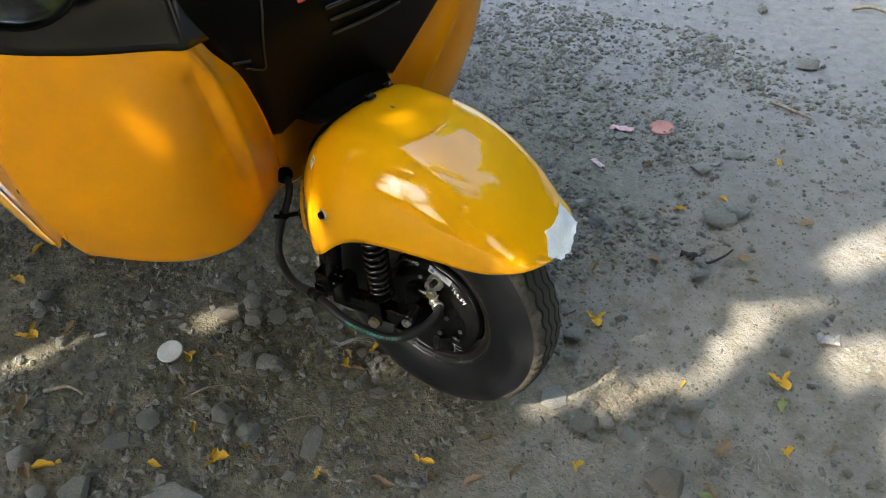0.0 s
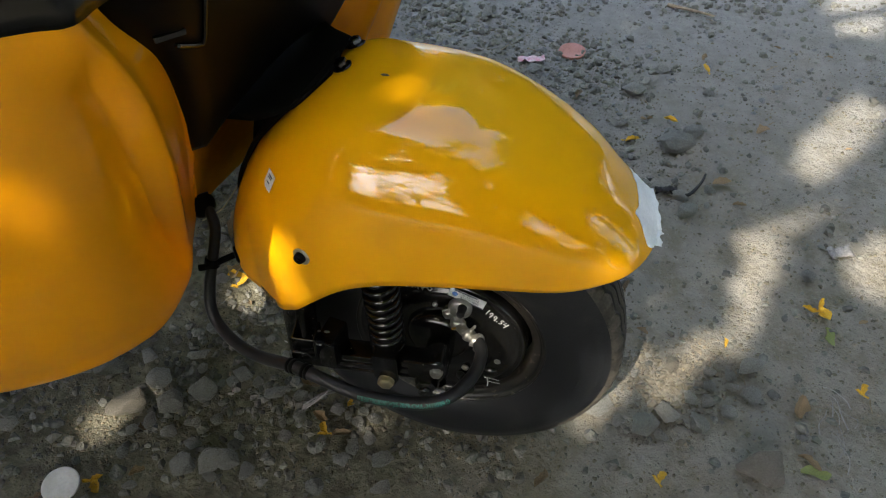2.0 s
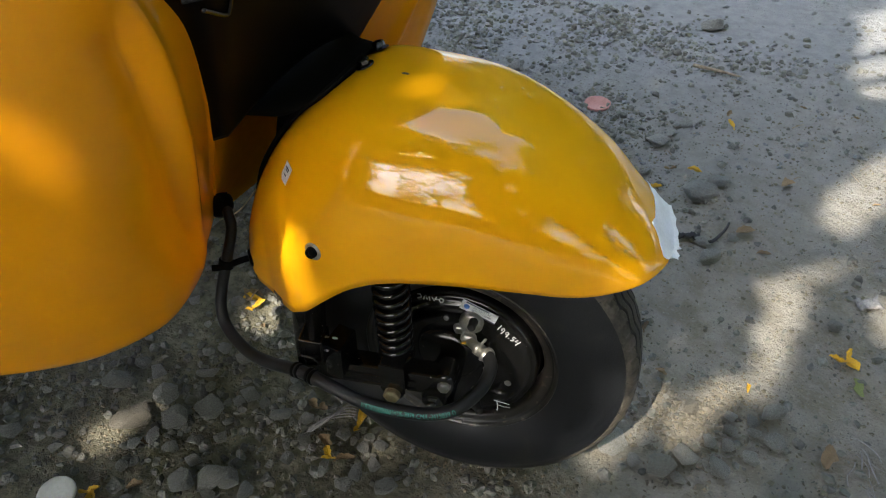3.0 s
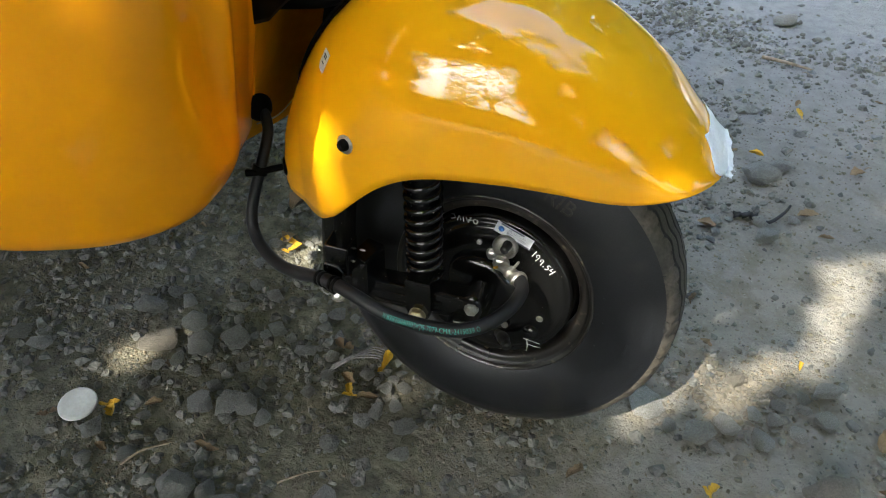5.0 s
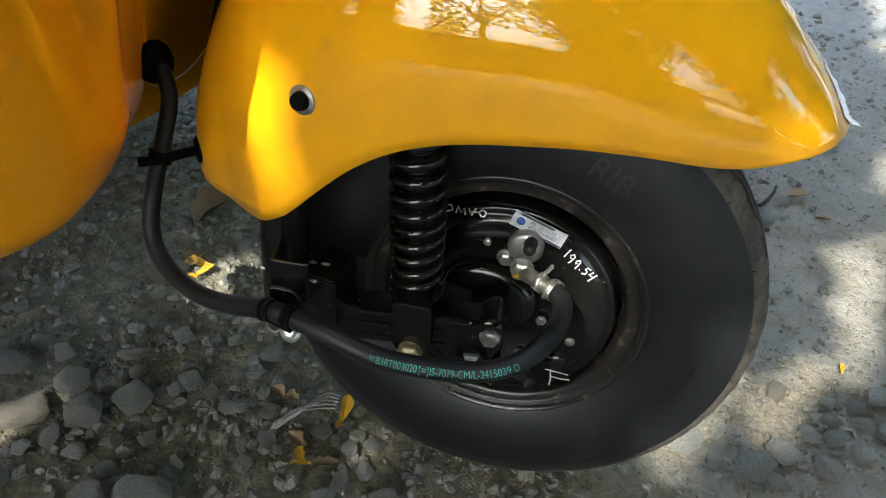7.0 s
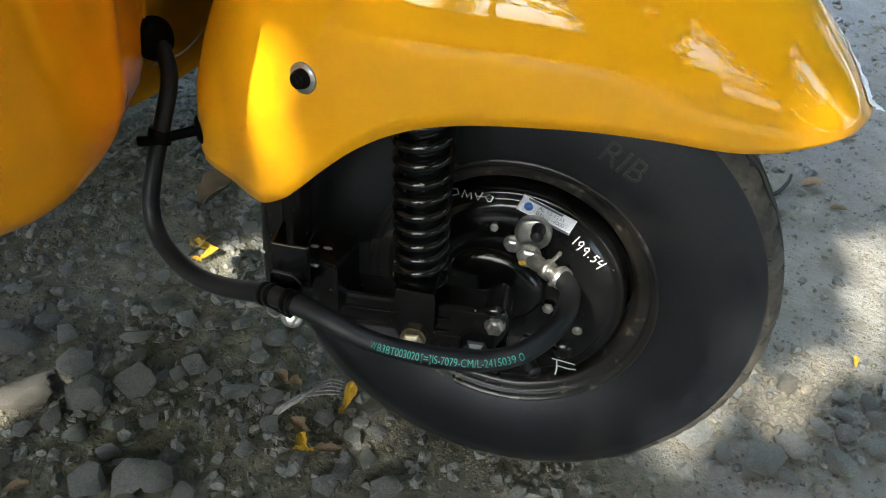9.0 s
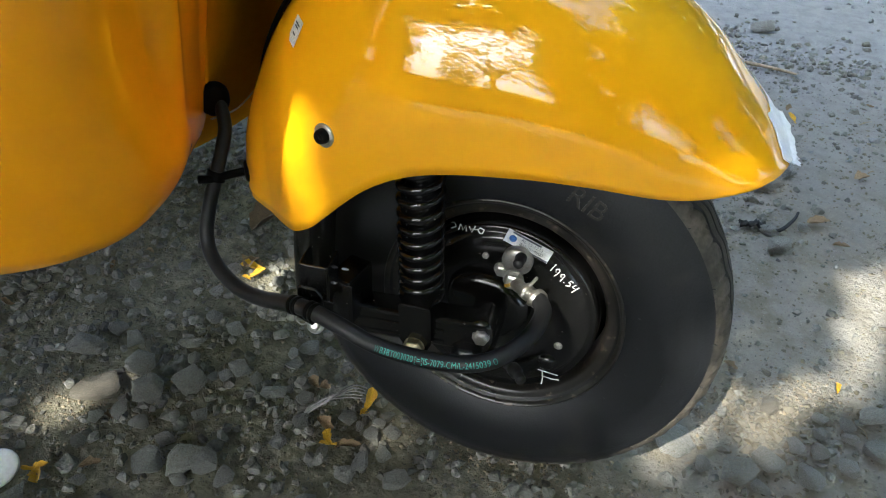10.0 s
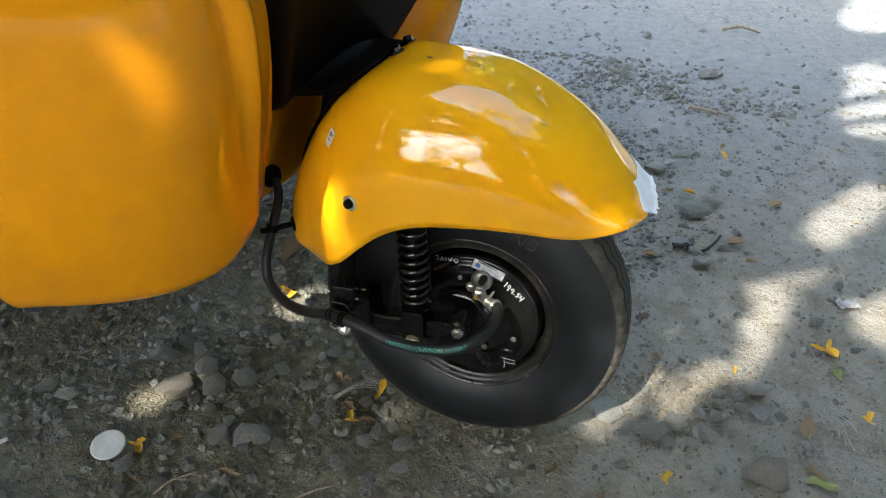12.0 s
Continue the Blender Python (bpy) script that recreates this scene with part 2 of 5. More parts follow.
def tube(name, points, radius, steps=60, sides=16, ends=True):
    """A round tube along a smooth curve; radius is a number or a function of 0..1."""
    rows, up = [], Vector((0.3, 0.2, 0.93)).normalized()
    for i in range(steps + 1):
        u = i / steps
        p = spline(points, u)
        d = (spline(points, min(u + 0.003, 1)) - spline(points, max(u - 0.003, 0))).normalized()
        up = (up - d * up.dot(d)).normalized()
        side = d.cross(up)
        r = radius(u) if callable(radius) else radius
        rows.append([p + (up * math.cos(a) + side * math.sin(a)) * r for a in (2 * math.pi * j / sides for j in range(sides))])
    if ends:
        rows = [[spline(points, 0)] * sides] + rows + [[spline(points, 1)] * sides]
    return grid_mesh(name, rows, True)


def lathe(name, profile, sides=96, m=None, a0=0.0, a1=2 * math.pi):
    """Turns (radius, y) points about the y axis."""
    closed = a1 - a0 > 6.28
    rows = []
    count = sides if closed else sides + 1
    for r, y in profile:
        rows.append([Vector((r * math.cos(a), y, r * math.sin(a))) for a in (a0 + (a1 - a0) * j / sides for j in range(count))])
    me = grid_mesh(name, rows, closed)
    if m:
        me.transform(m)
    return me


def box(name, size, m, bevel=0.0):
    bm = bmesh.new()
    bmesh.ops.create_cube(bm, size=1.0)
    bmesh.ops.scale(bm, vec=size, verts=bm.verts)
    if bevel:
        bmesh.ops.bevel(bm, geom=bm.edges[:], offset=bevel, segments=2, affect="EDGES", profile=0.5)
    bmesh.ops.transform(bm, matrix=m, verts=bm.verts)
    me = bpy.data.meshes.new(name)
    bm.to_mesh(me)
    bm.free()
    return me


def bolt_mesh(name, r, h, m, sides=6, washer=0.0):
    """A bolt head along -y with a chamfered crown and, if wanted, a washer."""
    rows = []
    prof = [(0.0, -h), (r * 0.62, -h), (r * 0.9, -h * 0.88), (r, -h * 0.7), (r, 0.0)]
    for q, y in prof:
        rows.append([Vector((q * math.cos(a), y, q * math.sin(a))) for a in (2 * math.pi * j / sides for j in range(sides))])
    verts = [v for r_ in rows for v in r_]
    faces = []
    for i in range(len(rows) - 1):
        for j in range(sides):
            k = (j + 1) % sides
            faces.append((i * sides + j, i * sides + k, (i + 1) * sides + k, (i + 1) * sides + j))
    if washer:
        o, s = len(verts), 28
        for q, y in ((r * 0.5, -h * 0.16), (washer * 0.96, -h * 0.16), (washer, -h * 0.1), (washer, 0.0)):
            verts += [Vector((q * math.cos(2 * math.pi * j / s), y, q * math.sin(2 * math.pi * j / s))) for j in range(s)]
        for i in range(3):
            for j in range(s):
                k = (j + 1) % s
                faces.append((o + i * s + j, o + i * s + k, o + (i + 1) * s + k, o + (i + 1) * s + j))
    me = mesh_of(name, verts, faces, smooth=False)
    me.transform(m)
    return me


def facing(place, normal):
    """A pose at a place whose -y axis points along the normal."""
    q = Vector((0, -1, 0)).rotation_difference(Vector(normal).normalized())
    return Matrix.Translation(place) @ q.to_matrix().to_4x4()


# ---- ground ----


def relief(x, y):
    """Height of the trodden earth."""
    p = Vector((x * 1.3, y * 1.3, 0.0))
    h = 0.010 * noise.noise(p) + 0.006 * noise.noise(p * 4.1) + 0.0035 * noise.noise(p * 13.0)
    near = math.exp(-((x * x + y * y) / 0.15))
    far = min(1.0, 4.0 / (1.0 + abs(x) + abs(y)))
    return h * (1 - 0.7 * near) * far


def build_ground():
    n = 330
    line = [0.35 * math.sinh(7.0 * (2 * i / n - 1)) for i in range(n + 1)]
    verts = [(x, y, relief(x, y)) for y in line for x in line]
    faces = [(j * (n + 1) + i, j * (n + 1) + i + 1, (j + 1) * (n + 1) + i + 1, (j + 1) * (n + 1) + i) for j in range(n) for i in range(n)]
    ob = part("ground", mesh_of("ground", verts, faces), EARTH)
    return tagged(ob, "dry trodden grey-brown earth strewn with gravel", "ground", kind="structure")


build_ground()

# ---- the three-wheeler ----
rickshaw = thing("auto_rickshaw", "yellow three-wheeled auto rickshaw with a black nose panel on bare earth", "auto rickshaw")
CAMBER, AXLE = -6.1, 0.2577
WHEEL = pose(0.0142, 0.0169, AXLE, CAMBER, 0, -2.7)

# wheel
wheel = part("front_wheel", lathe("hub", [(0.0, -0.012), (0.05, -0.012), (0.055, 0.03), (0.0, 0.032)], 32, WHEEL), BLACK_PAINT, rickshaw)


def tyre_mesh():
    """Ribbed tyre: rounded walls, three zigzag grooves and notched shoulders."""
    sides = 456
    half = [(0.133, 0.040), (0.139, 0.0450), (0.149, 0.0490), (0.162, 0.0535), (0.179, 0.0560), (0.196, 0.0562), (0.211, 0.0545), (0.224, 0.0515), (0.2255, 0.0505),
            (0.2345, 0.0475), (0.2415, 0.0440), (0.2440, 0.0420)]
    rows = []
    for r, y in half:
        rows.append([(r, -y, 0)] * sides)
    grooves = [-0.029, -0.0105, 0.0105, 0.029]
    crown = lambda y: 0.2515 - 2.6 * y * y
    for g in grooves:
        for dy, dr in ((-0.0042, 0), (-0.0027, 0.0), (-0.0022, -0.011), (0.0022, -0.011), (0.0027, 0.0), (0.0042, 0)):
            row = []
            for j in range(sides):
                k = (j / sides * 38 + g * 9) % 1.0
                w = 0.0034 * max(-1.0, min(1.0, 1.5 * (4 * abs(k - 0.5) - 1)))
                y = g + dy + w
                row.append((crown(y) + dr, y, 1))
            rows.append(row)
    for r, y in reversed(half):
        rows.append([(r, y, 0)] * sides)
    verts = []
    for k, row in enumerate(rows):
        for j, (r, y, t) in enumerate(row):
            if abs(y) > 0.0330 and r > 0.2430:
                r -= 0.0024 if j % 6 < 2 else 0.0
            a = 2 * math.pi * j / sides
            verts.append((r * math.cos(a), y, r * math.sin(a)))
    faces = [(i * sides + j, i * sides + (j + 1) % sides, (i + 1) * sides + (j + 1) % sides, (i + 1) * sides + j) for i in range(len(rows) - 1) for j in range(sides)]
    me = mesh_of("tyre", verts, faces)
    me.materials.append(RUBBER)
    me.materials.append(TREAD)
    me.materials.append(SHOULDER)
    for p in me.polygons:
        top = min((verts[k][0] ** 2 + verts[k][2] ** 2) ** 0.5 for k in p.vertices)
        low = max(abs(verts[k][1]) for k in p.vertices) < 0.038 and top < 0.2445
        p.material_index = 0 if low else 1 if top > 0.2445 else 2 if top > 0.2340 else 0
    me.transform(WHEEL)
    return me


tyre = part("tyre", tyre_mesh(), RUBBER, wheel, "black ribbed rubber tyre with zigzag grooves, dusty at the tread")
rim_profile = [(0.137, 0.044), (0.126, 0.03), (0.1215, 0.0), (0.1200, -0.012), (0.1200, -0.026), (0.1208, -0.031), (0.1222, -0.0345), (0.1238, -0.0380),
               (0.1258, -0.0395), (0.131, -0.0405), (0.1355, -0.0415), (0.1380, -0.0445), (0.1405, -0.0475), (0.1425, -0.0480), (0.1440, -0.0465), (0.1435, -0.044), (0.140, -0.042)]
part("rim", lathe("rim", rim_profile, 128, WHEEL), RIM_PAINT, wheel, "black painted pressed steel rim")
plate_profile = [(0.0, -0.044), (0.030, -0.044), (0.060, -0.044), (0.066, -0.048), (0.0960, -0.048), (0.0990, -0.0472), (0.1020, -0.0440), (0.1045, -0.0430), (0.1075, -0.0445), (0.1100, -0.0440), (0.1125, -0.0410), (0.1140, -0.0360), (0.1143, -0.030), (0.1143, 0.0), (0.1212, 0.002)]
plate = part("brake_plate", lathe("brake_plate", plate_profile, 128, WHEEL), BLACK_PAINT, wheel, "black pressed steel brake backing plate")


def on_plate(x, z, y=-0.048):
    """A place on the wheel's face at the world's x and z, at the depth y in the wheel's frame."""
    o, n = WHEEL @ Vector((0, y, 0)), FACE
    p = Vector((x, 0, z))
    p.y = o.y - ((x - o.x) * n.x + (z - o.z) * n.z) / n.y
    return p


FACE = (WHEEL.to_3x3() @ Vector((0, -1, 0))).normalized()

# ---- mudguard ----
MID = 0.030
CREST = [(0.0, 0.2617, 0.4821), (0.05, 0.2559, 0.4935), (0.12, 0.245, 0.5113), (0.2, 0.2203, 0.5397), (0.28, 0.1776, 0.5821), (0.4, 0.1082, 0.6277), (0.5, 0.0313, 0.6592),
         (0.62, -0.0621, 0.6715), (0.7, -0.1158, 0.6700), (0.8, -0.1851, 0.6207), (0.88, -0.2389, 0.5534), (0.94, -0.2698, 0.4768), (1.0, -0.2842, 0.3827)]
EDGE = [(0.0, 0.2590, 0.03, 0.4895), (0.05, 0.2572, -0.0104, 0.4930), (0.12, 0.2329, -0.0528, 0.4925), (0.2, 0.1964, -0.0741, 0.4868), (0.28, 0.156, -0.0915, 0.4884), (0.4, 0.0934, -0.1082, 0.4985),
        (0.5, 0.0352, -0.116, 0.5005), (0.62, -0.0474, -0.1204, 0.4908), (0.7, -0.1028, -0.1166, 0.4623), (0.78, -0.1682, -0.1050, 0.3996), (0.80, -0.1830, -0.0975, 0.3880), (0.82, -0.1986, -0.0925, 0.3820), (0.88, -0.2380, -0.0662, 0.3745), (0.94, -0.2855, -0.0310, 0.3738), (1.0, -0.3010, 0.03, 0.3834)]


def guard_point(u, v, out=0.0):
    """The mudguard's skin: u from its nose to its rear, v from -1 (edge by the viewer) over the crest at 0 to 1."""
    cx, cz = keyed(CREST, u)
    ex, ey, ez = keyed(EDGE, u)
    a = abs(v) ** 1.7 * math.pi / 2
    s, c = math.sin(a) ** 0.54, max(0.0, math.cos(a))
    y = MID + (ey - MID) * s * (1 if v < 0 else -1)
    p = Vector((cx + (ex - cx) * s ** 2.0, y, ez + (cz - ez) * c))
    fold = max(0.0, 1.0 - abs(u - 0.812) / (0.055 if u < 0.812 else 0.065))
    if v < 0:
        p.y -= 0.0055 * fold * ease(-v, 0.55, 0.80)
    if out:
        p += out * guard_normal(u, v)
    return p


def guard_normal(u, v):
    e = 0.004
    du = guard_point(min(u + e, 1), v) - guard_point(max(u - e, 0), v)
    dv = guard_point(u, min(v + e, 1)) - guard_point(u, max(v - e, -1))
    n = du.cross(dv)
    c = guard_point(u, v) - Vector((0, MID, 0.42))
    return n.normalized() * (1 if n.dot(c) > 0 else -1)


guard_rows = [[guard_point(i / 250, j / 45 - 1) for j in range(91)] for i in range(251)]
guard = part("mudguard", grid_mesh("mudguard", guard_rows), YELLOW, rickshaw, "glossy yellow plastic mudguard over the front wheel")
thick(guard, 0.0032, 1.0)

# ---- nose of the body ----
NOSE = Matrix(((0.974, 0.225, 0, -0.24), (-0.225, 0.974, 0, 0.08), (0, 0, 1, 0), (0, 0, 0, 1)))


def V(lat, fwd, z):
    """From the vehicle's own frame (sideways, ahead, up) to the world."""
    return NOSE @ Vector((fwd, lat, z))


# sections of the cowl, from the top down: height, then the outline round to the flank
CHEEK_TOP = [
    (0.885, [(-0.265, 0.125), (-0.287, 0.126), (-0.309, 0.127), (-0.33, 0.1), (-0.41, 0.02), (-0.49, -0.1), (-0.56, -0.3), (-0.6, -0.7)]),
    (0.80, [(-0.215, 0.1), (-0.247, 0.11), (-0.284, 0.121), (-0.32, 0.1), (-0.41, 0.02), (-0.5, -0.11), (-0.575, -0.3), (-0.61, -0.7)]),
    (0.70, [(-0.175, 0.05), (-0.217, 0.073), (-0.264, 0.096), (-0.31, 0.085), (-0.405, 0.01), (-0.5, -0.12), (-0.58, -0.31), (-0.62, -0.7)]),
    (0.609, [(-0.143, 0), (-0.192, 0.028), (-0.244, 0.061), (-0.3, 0.06), (-0.4, -0.01), (-0.495, -0.13), (-0.58, -0.32), (-0.62, -0.7)]),
]
CHEEK_FOOT = [
    (0.52, [(-0.125, -0.046), (-0.172, -0.014), (-0.224, 0.019), (-0.28, 0.028), (-0.385, -0.037), (-0.48, -0.151), (-0.565, -0.331), (-0.61, -0.7)]),
    (0.45, [(-0.115, -0.074), (-0.167, -0.041), (-0.214, -0.009), (-0.275, -0.005), (-0.37, -0.06), (-0.46, -0.169), (-0.545, -0.338), (-0.59, -0.7)]),
    (0.40, [(-0.13, -0.103), (-0.187, -0.068), (-0.239, -0.041), (-0.285, -0.037), (-0.36, -0.082), (-0.44, -0.183), (-0.52, -0.354), (-0.57, -0.7)]),
    (0.375, [(-0.16, -0.161), (-0.21, -0.118), (-0.25, -0.098), (-0.3, -0.093), (-0.355, -0.128), (-0.42, -0.221), (-0.49, -0.374), (-0.54, -0.7)]),
    (0.372, [(-0.2, -0.26), (-0.24, -0.24), (-0.27, -0.22), (-0.3, -0.22), (-0.33, -0.24), (-0.38, -0.3), (-0.44, -0.42), (-0.48, -0.7)]),
]
CHEEK = CHEEK_TOP + CHEEK_FOOT


def cheek_point(row, col, side):
    """row 0..1 from the top down, col 0..1 from the inner border round to the flank."""
    pts = []
    for z, line in CHEEK:
        p = spline([(a, b, z) for a, b in line], col)
        pts.append(p)
    p = spline(pts, row)
    p.z -= (p.z - 0.37) * 0.28 * min(1.0, max(0.0, (-0.21 - p.y) / 0.12))
    # a rounded rim along the nose panel, a shallow scoop beside it, then a soft ridge where the bulge begins
    scoop = ease(col, 0.215, 0.305) * ease(col, 0.53, 0.32) * ease(row, 0.03, 0.12) * ease(row, 0.62, 0.36)
    rim = ease(col, 0.0, 0.05) * ease(col, 0.265, 0.17) * ease(row, 0.60, 0.42)
    p.y -= 0.030 * scoop + 0.006 * rim
    p.y += 0.005 * ease(col, 0.42, 0.53) * ease(col, 0.72, 0.55) * ease(row, 0.04, 0.14) * ease(row, 0.72, 0.5)
    return V(p.x * side, p.y, p.z)


for side in (1, -1):
    rows = [[cheek_point(i / 100, 0.766 * j / 130, side) for j in range(131)] for i in range(101)]
    thick(part("cowl_cheek", grid_mesh("cowl_cheek", rows), YELLOW_COWL, rickshaw, "bulging glossy yellow front cowl"), 0.003, -1.0 * side)

wall_rows = []
for i in range(21):
    u = i / 20
    row = []
    for j in range(41):
        s = j / 20 - 1
        bl, bf, bz = spline([(0.150, -0.004, 0.625), (0.128, -0.045, 0.52), (0.118, -0.08, 0.45), (0.135, -0.12, 0.40), (0.165, -0.18, 0.376)], u)
        row.append(V(s * bl, bf - 0.03 * (1 - s * s), bz + (1 - s * s) * (0.05 * (1 - u) - 0.045 * u)))
    wall_rows.append(row)
thick(part("lower_cowl", grid_mesh("lower_cowl", wall_rows), YELLOW_MATT, rickshaw), 0.003, -1)

panel_rows = []
PANEL = [(0.143, 0.0, 0.609), (0.175, 0.052, 0.70), (0.217, 0.102, 0.80), (0.268, 0.127, 0.885), (0.30, 0.12, 1.0), (0.31, 0.08, 1.15)]
for i in range(41):
    u = i / 40
    row = []
    for j in range(41):
        s = j / 20 - 1
        bl, bf, bz = spline(PANEL, u)
        w = bl + (0.012 if abs(s) > 0.97 else 0.0)
        row.append(V(math.copysign(w, s) * (abs(s) if abs(s) <= 0.97 else 1.0), bf - (0.02 if abs(s) > 0.97 else 0.0) + 0.012 + 0.03 * (1 - s * s), bz + (1 - s * s) * 0.055 * (1 - u)))
    panel_rows.append(row)
front_panel = part("front_panel", grid_mesh("front_panel", panel_rows), BLACK_PLASTIC, rickshaw, "matt black plastic nose panel")
thick(front_panel, 0.004, -1)
for side in (1, -1):
    rows = []
    for i in range(25):
        u = i / 24
        rows.append([])
        for j in range(51):
            p = spline([(a, b, 0.0) for a, b in CHEEK[0][1]], j / 50)
            k = 0.012 * math.sin(u * math.pi / 2)
            rows[-1].append(V(side * (p.x + k), p.y - k - 0.06 * u * u, 0.883 + 0.27 * u))
    thick(part("headlamp_housing", grid_mesh("headlamp_housing", rows), GLOSS_BLACK, rickshaw, "black plastic headlamp surround"), 0.003, -side)

for side in (1, -1):
    rows = []
    for i in range(17):
        f = -0.190 - 0.55 * i / 16
        low = 0.372 + 0.115 * ease(f, -0.36, -0.19)
        rows.append([V(side * (-0.500 + 0.010 * k / 6), f, low + (0.60 - low) * k / 6) for k in range(7)])
    side_panel = part("side_panel", grid_mesh("side_panel", rows), YELLOW_COWL, rickshaw, "yellow side panel set back behind the cowl")
    thick(side_panel, 0.003, 1.0 * side)
    skirt = []
    for i in range(17):
        u = i / 16
        f = -0.335 - 0.45 * u
        top, drop = 0.392 - 0.050 * u ** 0.7, 0.004 + 0.030 * u ** 0.6
        skirt.append([V(side * (-0.503 - 0.016 * k / 4 * u ** 0.5), f, top - drop * k / 4 + 0.003 * math.sin(math.pi * k / 4)) for k in range(5)])
    thick(part("side_skirt", grid_mesh("side_skirt", skirt), YELLOW, rickshaw, "narrow yellow sill strip below the side panel"), 0.003, 0)
part("panel_screw", lathe("panel_screw", [(0.0, -0.002), (0.004, -0.002), (0.006, 0.0)], 16, facing(V(-0.500, -0.444, 0.468), (-0.225, -0.974, 0))), BLACK_PLASTIC, rickshaw)

# unseen rest of the body: flanks, posts and roof, added to keep the sky off the ground beside it
for side in (1, -1):
    rows = [[V(side * (0.60 + 0.02 * math.sin(math.pi * i / 8) - 0.10 * max(0, i - 6) / 2), -0.69 - 1.55 * j / 12, 0.93 - 0.56 * i / 8) for j in range(13)] for i in range(9)]
    thick(part("flank", grid_mesh("flank", rows), YELLOW, rickshaw), 0.003, -side)
    for k, (f0, f1) in enumerate(((-0.30, -0.48), (-1.15, -1.15), (-2.15, -2.1))):
        part("roof_post", tube("roof_post", [V(side * 0.56, f0, 0.93), V(side * 0.57, (f0 + f1) / 2, 1.35), V(side * 0.54, f1, 1.74)], 0.020, 12, 12), BLACK_PAINT, rickshaw)
roof_rows = []
for i in range(17):
    a = i / 8 - 1
    roof_rows.append([V(a * 0.60, -0.15 - 2.05 * j / 20, 1.78 - 0.10 * a ** 4 - 0.05 * (2 * j / 20 - 1) ** 4) for j in range(21)])
thick(part("roof", grid_mesh("roof", roof_rows), BLACK_PLASTIC, rickshaw, "plain black roof, unseen, added to block sky light"), 0.006, 1)
thick(part("dash_wall", grid_mesh("dash_wall", [[V(-0.25 + 0.75 * j / 16, -0.36 - 0.02 * i / 4, 1.12 - 0.74 * i / 4) for j in range(17)] for i in range(5)]), BLACK_PLASTIC, rickshaw), 0.004, 1)
thick(part("floor_pan", grid_mesh("floor_pan", [[V((j / 8 - 1) * 0.50, -0.40 - 1.8 * i / 4, 0.385) for j in range(17)] for i in range(5)]), BLACK_PAINT, rickshaw), 0.004, 1)

# ---- fittings on the brake plate ----
for x, z, r, h in ((-0.032, 0.284, 0.0045, 0.004), (0.054, 0.256, 0.0055, 0.004), (0.038, 0.209, 0.0055, 0.004), (-0.008, 0.335, 0.004, 0.003)):
    part("plate_bolt", bolt_mesh("plate_bolt", r, h, facing(on_plate(x, z), FACE)), STEEL, plate, "small zinc-plated bolt head")
part("rivet", lathe("rivet", [(0.0, -0.0015), (0.004, -0.0014), (0.005, -0.0008), (0.005, 0.0005)], 20, facing(on_plate(0.086, 0.236), FACE)), STEEL, plate)
part("dimple", lathe("dimple", [(0.0, -0.006), (0.006, -0.0055), (0.010, -0.003), (0.012, 0.001)], 24, facing(on_plate(0.076, 0.2085), FACE)), BLACK_PAINT, plate)
# raised pressing round the axle
boss_rows = []
for q, y in ((0.0, -0.009), (0.80, -0.009), (0.93, -0.007), (1.0, 0.0)):
    boss_rows.append([Vector((q * (0.048 + 0.016 * math.cos(a - 0.6)) * math.cos(a) - 0.012, y, q * (0.044 + 0.006 * math.cos(a - 0.6)) * math.sin(a) + 0.012)) for a in (2 * math.pi * k / 64 for k in range(64))])
boss_me = grid_mesh("boss", boss_rows, True)
boss_me.transform(facing(on_plate(-0.002, 0.252), FACE))
part("boss", boss_me, BLACK_PAINT, plate)
# wheel cylinder and banjo fitting
cylinder = part("brake_cylinder", lathe("brake_cylinder", [(0.0, -0.010), (0.012, -0.010), (0.0155, -0.0085), (0.0170, -0.006), (0.0170, 0.001)], 40, facing(on_plate(0.0287, 0.3396), FACE)), STEEL, plate, "bare cast brake cylinder cover")
part("bleed_cap", lathe("bleed_cap", [(0.0, -0.016), (0.0045, -0.0155), (0.0058, -0.013), (0.0052, -0.006), (0.0064, -0.004), (0.0064, 0.001)], 24, facing(on_plate(0.033, 0.349, -0.058), FACE)), HOSE_RUBBER, cylinder, "black rubber bleed cap")
part("cylinder_bolt", bolt_mesh("cylinder_bolt", 0.0075, 0.007, facing(on_plate(0.0113, 0.3215), FACE), washer=0.009), STEEL, cylinder)
part("banjo_bolt", bolt_mesh("banjo_bolt", 0.0105, 0.010, facing(on_plate(0.028, 0.3237, -0.062), FACE), washer=0.0115), STEEL, cylinder, "hexagonal banjo bolt with a yellow paint mark")
me = box("paint_mark", (0.017, 0.0006, 0.0035), facing(on_plate(0.028, 0.3240, -0.0724), FACE) @ pose(0, 0, 0, 0, -28, 0))
part("paint_mark", me, LEAF_YELLOW, cylinder, "yellow paint stripe")
a0 = on_plate(0.030, 0.3225, -0.066)
a1 = Vector((0.0600, -0.0690, 0.3270))
part("banjo_pipe", tube("banjo_pipe", [a0, a0.lerp(a1, 0.35) + Vector((0.002, -0.006, 0.004)), a0.lerp(a1, 0.7) + Vector((0.001, -0.004, 0.003)), a1], lambda u: 0.0062 + 0.0012 * math.sin(u * 9) + (0.0022 if u > 0.72 else 0.0), 40, 16), STEEL, cylinder)
part("pipe_nut", tube("pipe_nut", [a0.lerp(a1, 0.42) + Vector((0.002, -0.0055, 0.004)), a0.lerp(a1, 0.60) + Vector((0.0015, -0.005, 0.0035))], 0.0098, 2, 6), STEEL, cylinder, "hexagonal pipe nut")
